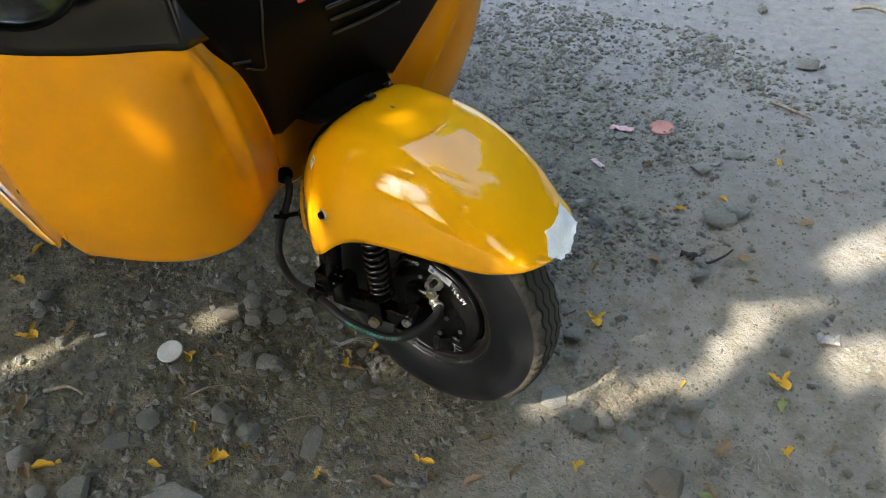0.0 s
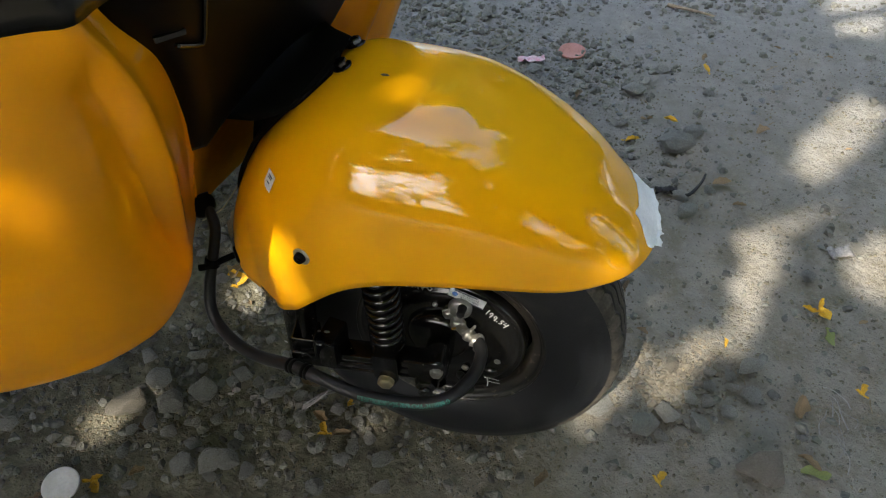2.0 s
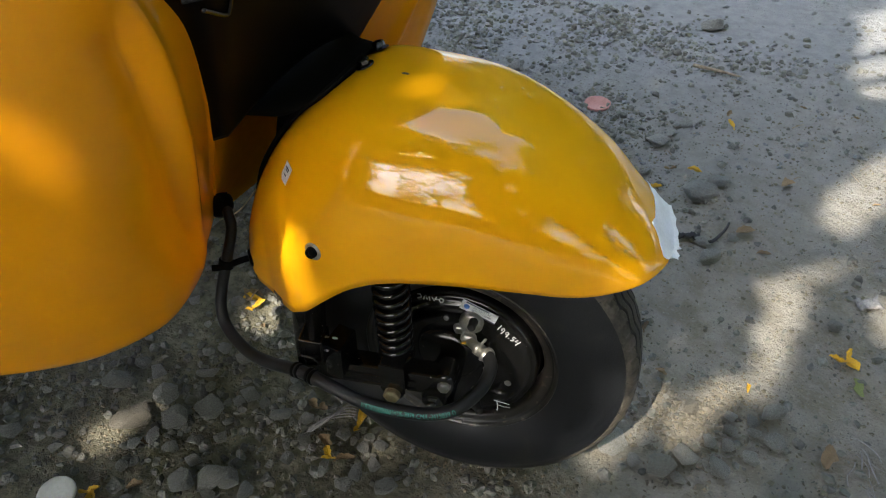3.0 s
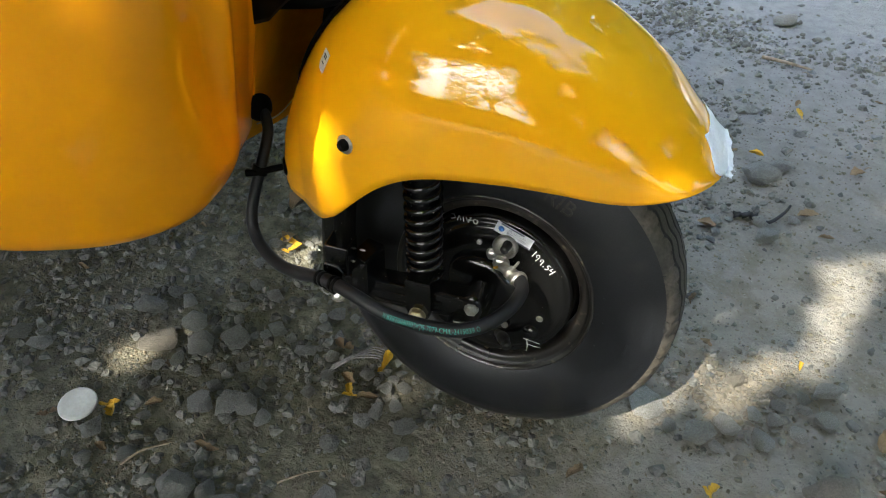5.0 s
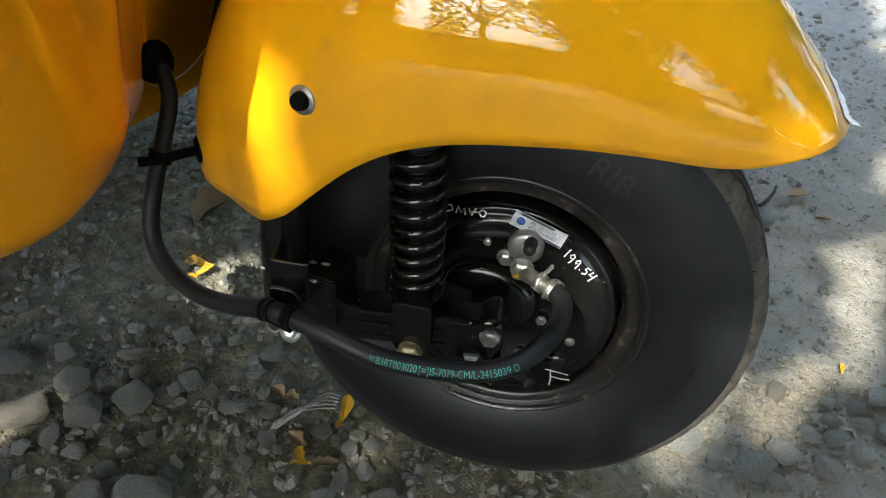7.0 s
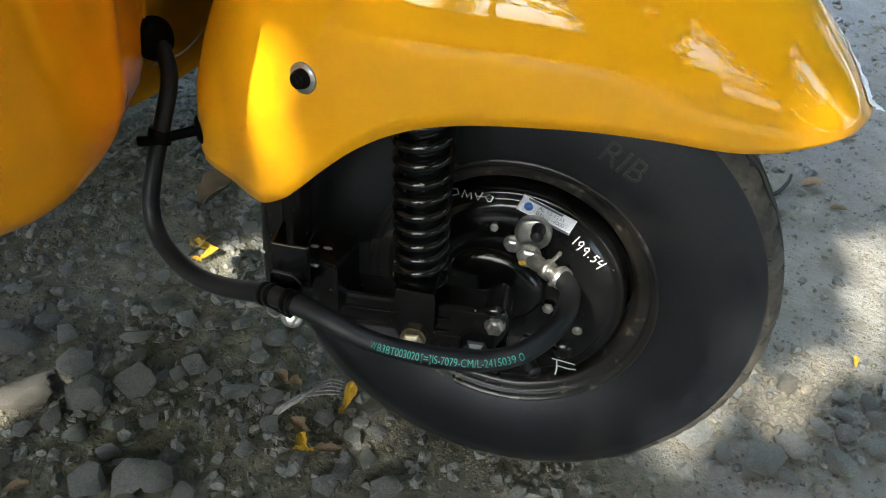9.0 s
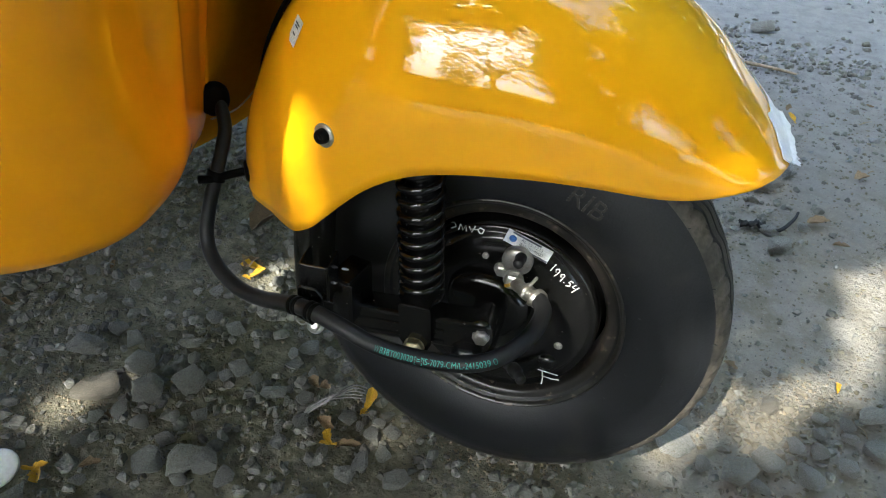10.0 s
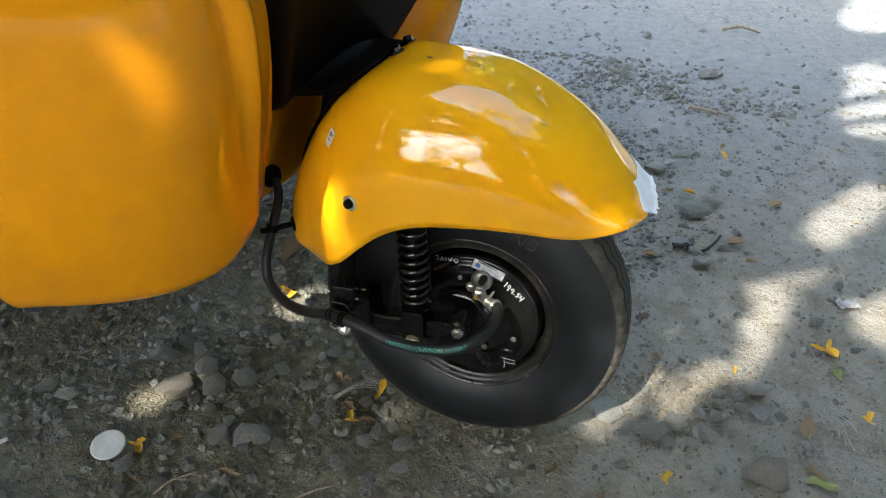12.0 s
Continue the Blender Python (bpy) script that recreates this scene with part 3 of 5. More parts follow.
part("pipe_collar", tube("pipe_collar", [a0.lerp(a1, 0.80) + Vector((0.001, -0.0025, 0.002)), a0.lerp(a1, 0.88) + Vector((0.0006, -0.0015, 0.001))], 0.0110, 2, 18), STEEL, cylinder)
part("pipe_fin", box("pipe_fin", (0.003, 0.004, 0.016), pose(0.052, -0.058, 0.341, 10, 25, 0), 0.0008), STEEL, cylinder)

# maker's label, writing and chalk marks


def words(text, size, thickness=0.0):
    """Flat letters as a mesh, laid out along x from 0, standing on z = 0."""
    cu = bpy.data.curves.new("letters", "FONT")
    cu.body, cu.size, cu.extrude = text, size, thickness
    ob = bpy.data.objects.new("letters", cu)
    scene.collection.objects.link(ob)
    deps = bpy.context.evaluated_depsgraph_get()
    me = bpy.data.meshes.new_from_object(ob.evaluated_get(deps))
    bpy.data.objects.remove(ob)
    me.materials.clear()
    me.transform(Matrix.Rotation(math.pi / 2, 4, "X"))
    return me


def strokes(name, lines, width, m):
    """Thin painted strokes from polylines in the xz plane."""
    verts, faces = [], []
    for line in lines:
        pts = [Vector((a, 0, b)) for a, b in line]
        for i, p in enumerate(pts):
            d = (pts[min(i + 1, len(pts) - 1)] - pts[max(i - 1, 0)]).normalized()
            s = Vector((-d.z, 0, d.x)) * width / 2
            verts += [p + s, p - s]
            if i:
                k = len(verts)
                faces.append((k - 4, k - 3, k - 1, k - 2))
    me = mesh_of(name, verts, faces, False)
    me.transform(m)
    return me


lab_m = facing(on_plate(0.0377, 0.3584, -0.0483), FACE) @ pose(0, 0, 0, 0, 19.3, 0)
part("maker_label", box("maker_label", (0.053, 0.0006, 0.0170), lab_m), WHITE_LABEL, plate, "white printed maker's label")
label_rows = [(-0.012, 0.0068, 0.0022, 0.034), (0.004, -0.0072, 0.002, 0.028)]
for k, (cx, cz, h, w) in enumerate(label_rows):
    part("print_bar", box("print_bar", (w, 0.0003, h), lab_m @ pose(cx + 0.008, -0.0005, cz)), INK, plate)
part("emblem", lathe("emblem", [(0.0, -0.0003), (0.0042, -0.0003), (0.0042, 0.0)], 20, lab_m @ pose(-0.018, -0.0005, -0.0005)), BLUE, plate, "blue oval emblem")
for text, cz in (("AL 15 1235", 0.0012), ("B351014000", -0.0042)):
    me = words(text, 0.0056)
    me.transform(lab_m @ pose(-0.0095, -0.0006, cz))
    part("print", me, INK, plate)
m9 = facing(on_plate(0.0822, 0.3262, -0.0485), FACE) @ pose(0, 0, 0, 0, 36, 0) @ Matrix.Scale(0.76, 4)
part("marker_writing", strokes("marker_writing", [[(-0.026, 0.009), (-0.0255, 0.002), (-0.0245, -0.005)], [(-0.0145, 0.004), (-0.018, 0.007), (-0.0205, 0.003), (-0.018, -0.0005), (-0.0145, 0.003), (-0.0145, -0.004), (-0.015, -0.0075)],
                                                  [(-0.004, 0.003), (-0.0075, 0.006), (-0.010, 0.002), (-0.008, -0.001), (-0.0045, 0.002), (-0.004, -0.0035), (-0.0035, -0.007)], [(0.0005, -0.004), (0.002, -0.0045)],
                                                  [(0.011, 0.006), (0.0065, 0.0055), (0.006, 0.0015), (0.0095, 0.001), (0.0105, -0.003), (0.0065, -0.006)], [(0.016, 0.006), (0.014, -0.0005), (0.0215, 0.0005)], [(0.0215, 0.0065), (0.0205, -0.001), (0.020, -0.008)]], 0.0017, m9), CHALK, plate, "number written in white marker")
mf = facing(on_plate(0.0792, 0.1862, -0.0485), FACE)
part("marker_writing", strokes("marker_writing", [[(-0.012, 0.008), (0.004, 0.007), (0.012, 0.0065)], [(-0.007, 0.009), (-0.005, -0.004), (-0.0055, -0.013)], [(-0.006, 0.0), (0.006, -0.001), (0.014, 0.0)]], 0.0014, mf), CHALK, plate)
ms = facing(on_plate(-0.030, 0.3640, -0.0485), FACE)
part("marker_scribble", strokes("marker_scribble", [[(-0.020, -0.004), (-0.014, -0.001), (-0.016, 0.004), (-0.020, 0.003)], [(-0.011, -0.004), (-0.009, 0.004), (-0.006, -0.003), (-0.003, 0.003), (-0.002, -0.004)],
                                                [(0.001, 0.003), (0.004, -0.004), (0.008, 0.005)], [(0.003, 0.0), (0.011, 0.001)], [(0.013, -0.003), (0.011, 0.001), (0.014, 0.004), (0.018, 0.002), (0.016, -0.003), (0.013, -0.003)]], 0.0012, ms), CHALK, plate)
# raised words and pips on the tyre wall
me = words("RIB", 0.030, 0.0011)
me.transform(Matrix.Translation((-0.024, -0.0555, 0.172)))
me.transform(WHEEL @ Matrix.Rotation(radians(27), 4, "Y"))
part("raised_lettering", me, TREAD, tyre)
for k in range(46):
    a = 2 * math.pi * k / 46 + 0.03 * math.sin(k * 5.3)
    r = 0.2335 if k % 2 else 0.157
    y = -0.047 if k % 2 else -0.0505
    p = WHEEL @ Vector((r * math.cos(a), y, r * math.sin(a)))
    d = (WHEEL.to_3x3() @ Vector((math.cos(a) * (1.0 if k % 2 else 0.3), -0.5, math.sin(a)))).normalized()
    part("moulding_pip", tube("moulding_pip", [p, p + d * 0.0025, p + d * 0.004 + Vector((0.0008, 0, 0.0005))], 0.0005, 3, 5), RUBBER, tyre)
part("wear_block", box("wear_block", (0.020, 0.002, 0.026), WHEEL @ Matrix.Rotation(radians(99), 4, "Y") @ pose(0, -0.0528, 0.207, -14), 0.0007), RUBBER, tyre)

# ---- suspension ----
strut = part("shock_absorber", tube("shock_absorber", [(-0.0615, -0.080, 0.305), (-0.062, -0.079, 0.45), (-0.063, -0.076, 0.58)], 0.0155, 12, 24), BLACK_PAINT, rickshaw, "black coil-over shock absorber")
coil, turns = [], 17
for i in range(turns * 20 + 1):
    a = 2 * math.pi * i / 20
    u = i / (turns * 20)
    z = 0.321 + 0.262 * (u - 0.012 * math.sin(2 * math.pi * u))
    coil.append((-0.0635 - 0.001 * u + 0.0203 * math.cos(a), -0.080 + 0.004 * u + 0.0203 * math.sin(a), z))
part("spring", tube("spring", coil, 0.0049, turns * 20, 9), BLACK_PAINT, strut, "black painted coil spring")
part("spring_seat", lathe("spring_seat", [(0.0, 0.002), (0.023, 0.002), (0.0255, 0.0), (0.0255, -0.003), (0.018, -0.0055), (0.0, -0.006)], 40, pose(-0.0635, -0.080, 0.3160, 90)), BLACK_PAINT, strut)
bm = bmesh.new()
prof = [(-0.0155, 0.0), (0.0155, 0.0), (0.0165, -0.004), (0.0165, -0.050), (0.010, -0.064), (-0.010, -0.064), (-0.0165, -0.050), (-0.0165, -0.004)]
for y in (-0.1165, -0.1130):
    bm.faces.new([bm.verts.new((-0.0595 + a, y, 0.3255 + b)) for a, b in prof])
bm.faces.ensure_lookup_table()
bmesh.ops.bridge_loops(bm, edges=bm.edges[:])
edges(part("clevis", bm, BLACK_PAINT, strut, "black bent steel clevis"), 0.0012)
part("clevis_top", box("clevis_top", (0.033, 0.032, 0.004), pose(-0.0595, -0.1010, 0.3245), 0.0012), BLACK_PAINT, strut)
part("clevis_bolt", bolt_mesh("clevis_bolt", 0.0120, 0.010, facing((-0.0605, -0.1166, 0.2695), (0.05, -1, 0.05)), washer=0.0115), BRASS, strut, "yellow zinc hexagon bolt")
arm = part("trailing_arm", box("trailing_arm", (0.190, 0.030, 0.040), pose(-0.080, -0.092, 0.2830, 0, -4, 0), 0.004), BLACK_PAINT, rickshaw, "black box-section trailing arm")
part("arm_rib", box("arm_rib", (0.120, 0.003, 0.005), pose(-0.090, -0.1075, 0.2860, 0, -4, 0), 0.001), BLACK_PAINT, arm)
part("arm_rib", box("arm_rib", (0.120, 0.003, 0.005), pose(-0.090, -0.1075, 0.2700, 0, -4, 0), 0.001), BLACK_PAINT, arm)
# lug round the axle
lug_rows = []
for q, y in ((0.0, -0.106), (0.84, -0.106), (0.97, -0.1035), (1.0, -0.100), (1.0, -0.070)):
    row = []
    for k in range(48):
        a = 2 * math.pi * k / 48
        row.append(Vector((-0.001 + q * (0.021 * math.cos(a) + 0.010 * math.sin(a)), y, 0.278 + q * 0.034 * math.sin(a))))
    lug_rows.append(row)
part("axle_lug", grid_mesh("axle_lug", lug_rows, True), BLACK_PAINT, arm)
part("lug_bolt", bolt_mesh("lug_bolt", 0.0090, 0.008, facing((0.0100, -0.1055, 0.2945), (0.1, -1, 0.1)), washer=0.0095), STEEL, arm, "zinc hexagon bolt")
part("axle_nut", bolt_mesh("axle_nut", 0.0150, 0.014, facing((-0.0045, -0.1062, 0.2650), (0.05, -1, 0.05)), washer=0.018), BLACK_PAINT, arm, "black axle nut")
part("axle_end", lathe("axle_end", [(0.0, -0.008), (0.007, -0.008), (0.0085, -0.0065), (0.0085, 0.001)], 24, facing((-0.0045, -0.1195, 0.2655), (0.05, -1, 0.05))), BLACK_PAINT, arm)
part("axle_tube", lathe("axle_tube", [(0.02, -0.10), (0.02, -0.01)], 32, pose(0.002, 0, 0.262)), BLACK_PAINT, arm)
part("rubber_plug", tube("rubber_plug", [(0.030, -0.040, 0.190), (0.038, -0.052, 0.199), (0.048, -0.066, 0.204), (0.053, -0.074, 0.205)], lambda u: 0.0085 if 0.35 < u < 0.62 else 0.0062, 16, 16), HOSE_RUBBER, plate, "black rubber inspection plug")
# fork leg with its brackets
leg = part("fork_leg", tube("fork_leg", [(-0.194, -0.078, 0.262), (-0.190, -0.072, 0.35), (-0.182, -0.058, 0.43), (-0.160, -0.02, 0.53), (-0.125, 0.04, 0.61)], 0.0225, 30, 28), SPATTER, rickshaw, "black steel fork leg speckled with weld spatter")
part("weld_bead", tube("weld_bead", [(-0.1850, -0.0935, 0.352), (-0.1835, -0.0925, 0.372), (-0.1825, -0.0895, 0.392), (-0.1800, -0.0845, 0.415)], lambda u: 0.0016 + 0.0004 * math.sin(u * 40), 30, 8), SPATTER, leg)


def channel(name, w, d, h, t, m, open_side=1):
    """A folded channel: a back and two cheeks, open to the front or the top."""
    bm = bmesh.new()
    for sx, sy, sz, ox, oy, oz in ((w, t, h, 0, -d / 2, 0), (t, d, h, -w / 2, 0, 0), (t, d, h, w / 2, 0, 0)):
        r = bmesh.ops.create_cube(bm, size=1.0)
        bmesh.ops.scale(bm, vec=(sx, sy, sz), verts=r["verts"])
        bmesh.ops.translate(bm, vec=(ox, oy, oz), verts=r["verts"])
    bmesh.ops.transform(bm, matrix=m, verts=bm.verts)
    return bm


edges(part("bracket", channel("bracket", 0.029, 0.030, 0.046, 0.003, pose(-0.1620, -0.120, 0.3475, 0, 3, 4)), BLACK_PAINT, leg, "black folded steel bracket, open at the top"), 0.001)
bm = bmesh.new()
for x0, x1, z0, z1 in ((-0.020, 0.016, -0.026, 0.014),):
    loop = [(x0, z0), (x1, z0), (x1, z1 - 0.012), (x1 - 0.010, z1), (x0 + 0.004, z1), (x0, z1 - 0.004)]
    for y in (-0.0015, 0.0015):
        bm.faces.new([bm.verts.new((a, y, b)) for a, b in loop])
    bmesh.ops.bridge_loops(bm, edges=bm.edges[:])
bmesh.ops.transform(bm, matrix=pose(-0.165, -0.137, 0.3300, 0, 6, 4) @ Matrix.Diagonal((0.75, 1, 0.75, 1)), verts=bm.verts)
edges(part("hose_clip_plate", bm, BLACK_PAINT, leg), 0.001)
edges(part("pivot_bracket", channel("pivot_bracket", 0.022, 0.042, 0.056, 0.0035, pose(-0.1370, -0.0980, 0.3125, 0, 3, -10)), BLACK_PAINT, leg, "black folded pivot bracket"), 0.0015)
part("pivot_tab", box("pivot_tab", (0.0255, 0.0440, 0.0035), pose(-0.1370, -0.0985, 0.3420, -3, 3, -10), 0.0012), BLACK_PAINT, leg)
for place, normal, size in (((-0.1415, -0.1020, 0.3440), (0.05, -0.1, 1), 0.0032), ((-0.1465, -0.1205, 0.3395), (-0.2, -1, 0.3), 0.0022), ((-0.1835, -0.1365, 0.3600), (-0.3, -1, 0.3), 0.0018)):
    part("chipped_paint", lathe("chipped_paint", [(0.0, -0.0004), (size * 0.7, -0.0004), (size, 0.0)], 9, facing(place, normal) @ Matrix.Diagonal((1.5, 1, 0.75, 1))), CHALK, leg, "chip of bare paint")
part("eye_washer", lathe("eye_washer", [(0.005, -0.002), (0.0095, -0.002), (0.0105, 0.0), (0.005, 0.0005)], 28, facing((-0.1690, -0.1300, 0.2815), (0.1, -0.8, 0.6))), STEEL, leg)
part("eye_bolt", bolt_mesh("eye_bolt", 0.0065, 0.006, facing((-0.1690, -0.1305, 0.2815), (0.1, -0.8, 0.6))), STEEL, leg, "zinc bolt with a washer")
part("wire_loop", tube("wire_loop", [(-0.186, -0.133, 0.297), (-0.190, -0.134, 0.287), (-0.183, -0.134, 0.281), (-0.176, -0.134, 0.287)], 0.0011, 16, 8), STEEL, leg)

# ---- brake hose ----
HOSE = [(-0.3210, -0.010, 0.487), (-0.3130, -0.020, 0.468), (-0.3060, -0.031, 0.445), (-0.3120, -0.049, 0.407), (-0.3195, -0.066, 0.370), (-0.3210, -0.083, 0.336), (-0.3060, -0.100, 0.315),
        (-0.2700, -0.121, 0.3050), (-0.2300, -0.136, 0.3090), (-0.1720, -0.153, 0.3280), (-0.1260, -0.165, 0.3280), (-0.0830, -0.170, 0.3155), (-0.0370, -0.170, 0.3115), (0.0080, -0.167, 0.3145),
        (0.0400, -0.155, 0.3220), (0.0630, -0.125, 0.3295), (0.0690, -0.090, 0.3300), (0.0610, -0.0690, 0.3275)]
HR = 0.0088
hose = part("brake_hose", tube("brake_hose", HOSE, lambda u: HR * (0.80 + 0.20 * min(1.0, u / 0.5)), 150, 20), HOSE_RUBBER, rickshaw, "black rubber brake hose printed in teal")
part("ferrule", tube("ferrule", [HOSE[-1], (0.0585, -0.0655, 0.3265)], 0.0105, 3, 20), STEEL, hose, "crimped steel ferrule")


def along(points, lo, hi, count=200):
    """Places and lengths along part of a smooth curve."""
    out, total, last = [], 0.0, None
    for i in range(count + 1):
        p = spline(points, lo + (hi - lo) * i / count)
        total += (p - last).length if last is not None else 0.0
        out.append((total, p))
        last = p
    return out


def print_on_hose(text, lo, hi, tilt, height):
    """Letters bent round the hose between two places on it."""
    line = along(HOSE, lo, hi)
    length = line[-1][0]
    me = words(text, height)
    xs = [v.co.x for v in me.vertices]
    k = length / (max(xs) - min(xs))
    x0 = min(xs)
    for v in me.vertices:
        s = (v.co.x - x0) * k
        i = min(range(len(line)), key=lambda q: abs(line[q][0] - s))
        i = max(1, min(len(line) - 2, i))
        d = (line[i + 1][1] - line[i - 1][1]).normalized()
        p = line[i][1] + d * (s - line[i][0])
        up = Vector((0, 0, 1))
        up = (up - d * up.dot(d)).normalized()
        out = d.cross(up)
        a = (v.co.z - height * 0.36) / HR + tilt
        v.co = p + (out * math.cos(a) + up * math.sin(a)) * (HR + 0.0006)
    return me


part("print", print_on_hose("B3BT003020", 0.658, 0.701, 0.62, 0.0088), TEAL, hose)
part("print", print_on_hose("IS-7079-CM/L-2415039", 0.7150, 0.8070, 0.62, 0.0088), TEAL, hose)
part("print", print_on_hose("W", 0.6505, 0.6565, 0.62, 0.0088), TEAL, hose)
part("print", print_on_hose("O", 0.8110, 0.8170, 0.62, 0.0088), TEAL, hose)
part("print", print_on_hose("[=]", 0.7030, 0.7135, 0.62, 0.0088), TEAL, hose)
for u in (0.522, 0.529, 0.548, 0.555):
    p, d = spline(HOSE, u), (spline(HOSE, u + 0.004) - spline(HOSE, u - 0.004)).normalized()
    part("hose_clip", tube("hose_clip", [p - d * 0.0022, p + d * 0.0022], 0.0104, 2, 24), BLACK_PLASTIC, hose)
p = spline(HOSE, 0.5385)
part("clip_foot", box("clip_foot", (0.022, 0.014, 0.008), Matrix.Translation(p + Vector((0.002, 0.002, -0.010))) @ pose(0, 0, 0, 0, 8, -14), 0.001), BLACK_PLASTIC, hose)
p, d = spline(HOSE, 0.190), (spline(HOSE, 0.20) - spline(HOSE, 0.18)).normalized()
part("strap_band", tube("strap_band", [p - d * 0.0050, p - d * 0.0046, p + d * 0.0046, p + d * 0.0050], 0.0108, 12, 24), BLACK_PLASTIC, hose, "black rubber band round the hose")
peg = Vector((-0.2860, -0.0330, 0.3980))
away = (p - peg).normalized()
part("strap", tube("strap", [peg, peg.lerp(p, 0.5) + Vector((0, -0.003, 0)), p + Vector((0, -0.0075, 0)), p + away * 0.017 + Vector((0, -0.004, 0))], 0.0048, 24, 12), BLACK_PLASTIC, hose, "short black rubber strap pegged to the mudguard")

# ---- mudguard fittings ----


def guard_uv(place):
    """Where on the mudguard a place lies."""
    best = (9.0, 0, 0)
    for span, cu, cv in ((0.5, 0.5, -0.4), (0.06, None, None), (0.008, None, None)):
        cu, cv = (cu, cv) if cu is not None else best[1:]
        for i in range(25):
            for j in range(25):
                u, v = min(max(cu + span * (i / 12 - 1), 0), 1), min(max(cv + span * 1.3 * (j / 12 - 1), -1), 1)
                d = (guard_point(u, v) - Vector(place)).length
                if d < best[0]:
                    best = (d, u, v)
    return best[1], best[2]


def guard_patch(name, u0, u1, v0, v1, out, n=16, shape=None):
    rows = []
    for i in range(n + 1):
        row = []
        for j in range(n + 1):
            u, v = u0 + (u1 - u0) * i / n, v0 + (v1 - v0) * j / n
            if shape:
                u, v = shape(i / n, j / n)
            row.append(guard_point(u, v, out))
        rows.append(row)
    return grid_mesh(name, rows)


u, v = guard_uv((-0.146, -0.110, 0.506))
side_bolt = part("side_bolt", lathe("side_bolt", [(0.0, -0.005), (0.0026, -0.005), (0.0030, -0.0030), (0.0046, -0.0072), (0.0062, -0.0064), (0.0070, -0.0030), (0.0074, 0.0)], 28, facing(guard_point(u, v, 0.0045), guard_normal(u, v))), BLACK_PLASTIC, guard, "black socket screw")
part("washer", lathe("washer", [(0.004, -0.0016), (0.0108, -0.0016), (0.0114, -0.001), (0.0114, 0.002)], 36, facing(guard_point(u, v, 0.0032), guard_normal(u, v))), STEEL, side_bolt, "steel washer")
for q in ((-0.113, 0.034, 0.670), (-0.111, 0.082, 0.667)):
    u, v = guard_uv(q)
    part("top_bolt", bolt_mesh("top_bolt", 0.0078, 0.010, facing(guard_point(u, v, 0.0045), guard_normal(u, v)), washer=0.0115), BLACK_PAINT, guard, "black flanged bolt")


def saddle_front(w):
    """How far down the mudguard the saddle's front border lies, at w from the crest (0) to its side (1)."""
    return keyed([(0.0, 0.705, 0), (0.4, 0.720, 0), (0.72, 0.746, 0), (0.84, 0.785, 0), (0.93, 0.806, 0), (1.0, 0.845, 0)], w).x


saddle = part("saddle", guard_patch("saddle", 0, 0, 0, 0, 0.0070, 36, lambda a, b: (saddle_front(abs(2 * b - 1)) + (0.955 - saddle_front(abs(2 * b - 1))) * a, -0.27 + 0.68 * b)), BOOT, guard, "black plastic saddle bolted to the mudguard")
thick(saddle, 0.004, 0.0)
u, v = guard_uv((-0.1828, -0.0665, 0.5827))
stick_m = facing(guard_point(u, v, 0.0038), guard_normal(u, v)) @ pose(0, 0, 0, 0, 24, 0)
part("paper_sticker", box("paper_sticker", (0.0155, 0.0005, 0.025), stick_m, 0.0), WHITE_LABEL, guard, "small white paper sticker")
for cz, w in ((0.007, 0.009), (0.004, 0.007), (-0.003, 0.005)):
    part("print_bar", box("print_bar", (w, 0.0003, 0.0016), stick_m @ pose(0, -0.0005, cz)), INK, guard)


def tape_mesh():
    """A short torn strip stuck over the nose, whose free end stands off below the border."""
    rows = []
    for i in range(29):
        row = []
        for j in range(33):
            a, b = i / 28, j / 32
            q = 4 * b * (1 - b)
            u_top, v_top = 0.168 + 0.012 * b - 0.012 * q + 0.006 * noise.noise(Vector((b * 7, 0, 3))), -0.16 + 0.58 * b
            u_end, v_end = 0.039 + 0.044 * b - 0.058 * q, -1.0 + 1.74 * b
            k = min(1.0, a / 0.72)
            p = guard_point(max(0.0, u_top + (u_end - u_top) * k), v_top + (v_end - v_top) * k ** 1.8, 0.0040 + 0.0010 * noise.noise(Vector((a * 9, b * 7, 2))))
            if a > 0.5:
                w = (a - 0.5) / 0.5
                tear = 1.0 + 0.55 * noise.noise(Vector((b * 11, 4, 0))) + 0.25 * noise.noise(Vector((b * 37, 1, 0)))
                p += Vector((0.0085, 0.003 * (b - 0.5), -0.002)) * (w * tear) + Vector((0.0018 * noise.noise(Vector((a * 8, b * 9, 5))), 0, 0))
            row.append(p)
        rows.append(row)
    return grid_mesh("tape", rows)


thick(part("tape", tape_mesh(), TAPE, guard, "torn white masking tape over the mudguard's nose"), 0.0006, 0.0)
part("grommet", lathe("grommet", [(0.0, -0.006), (0.009, -0.006), (0.0125, -0.004), (0.0140, 0.0), (0.0140, 0.004)], 28, facing((-0.2830, -0.0330, 0.3990), (-0.78, -0.60, 0.05))), BLACK_PLASTIC, guard, "black rubber grommet")
u, v = guard_uv((-0.064, 0.026, 0.672))
part("leaf_scrap", lathe("leaf_scrap", [(0.0, -0.001), (0.002, -0.0008), (0.0034, 0.0)], 6, facing(guard_point(u, v, 0.0038), guard_normal(u, v)) @ Matrix.Diagonal((1.6, 1, 0.7, 1))), LEAF_BROWN, guard, "scrap of brown leaf")

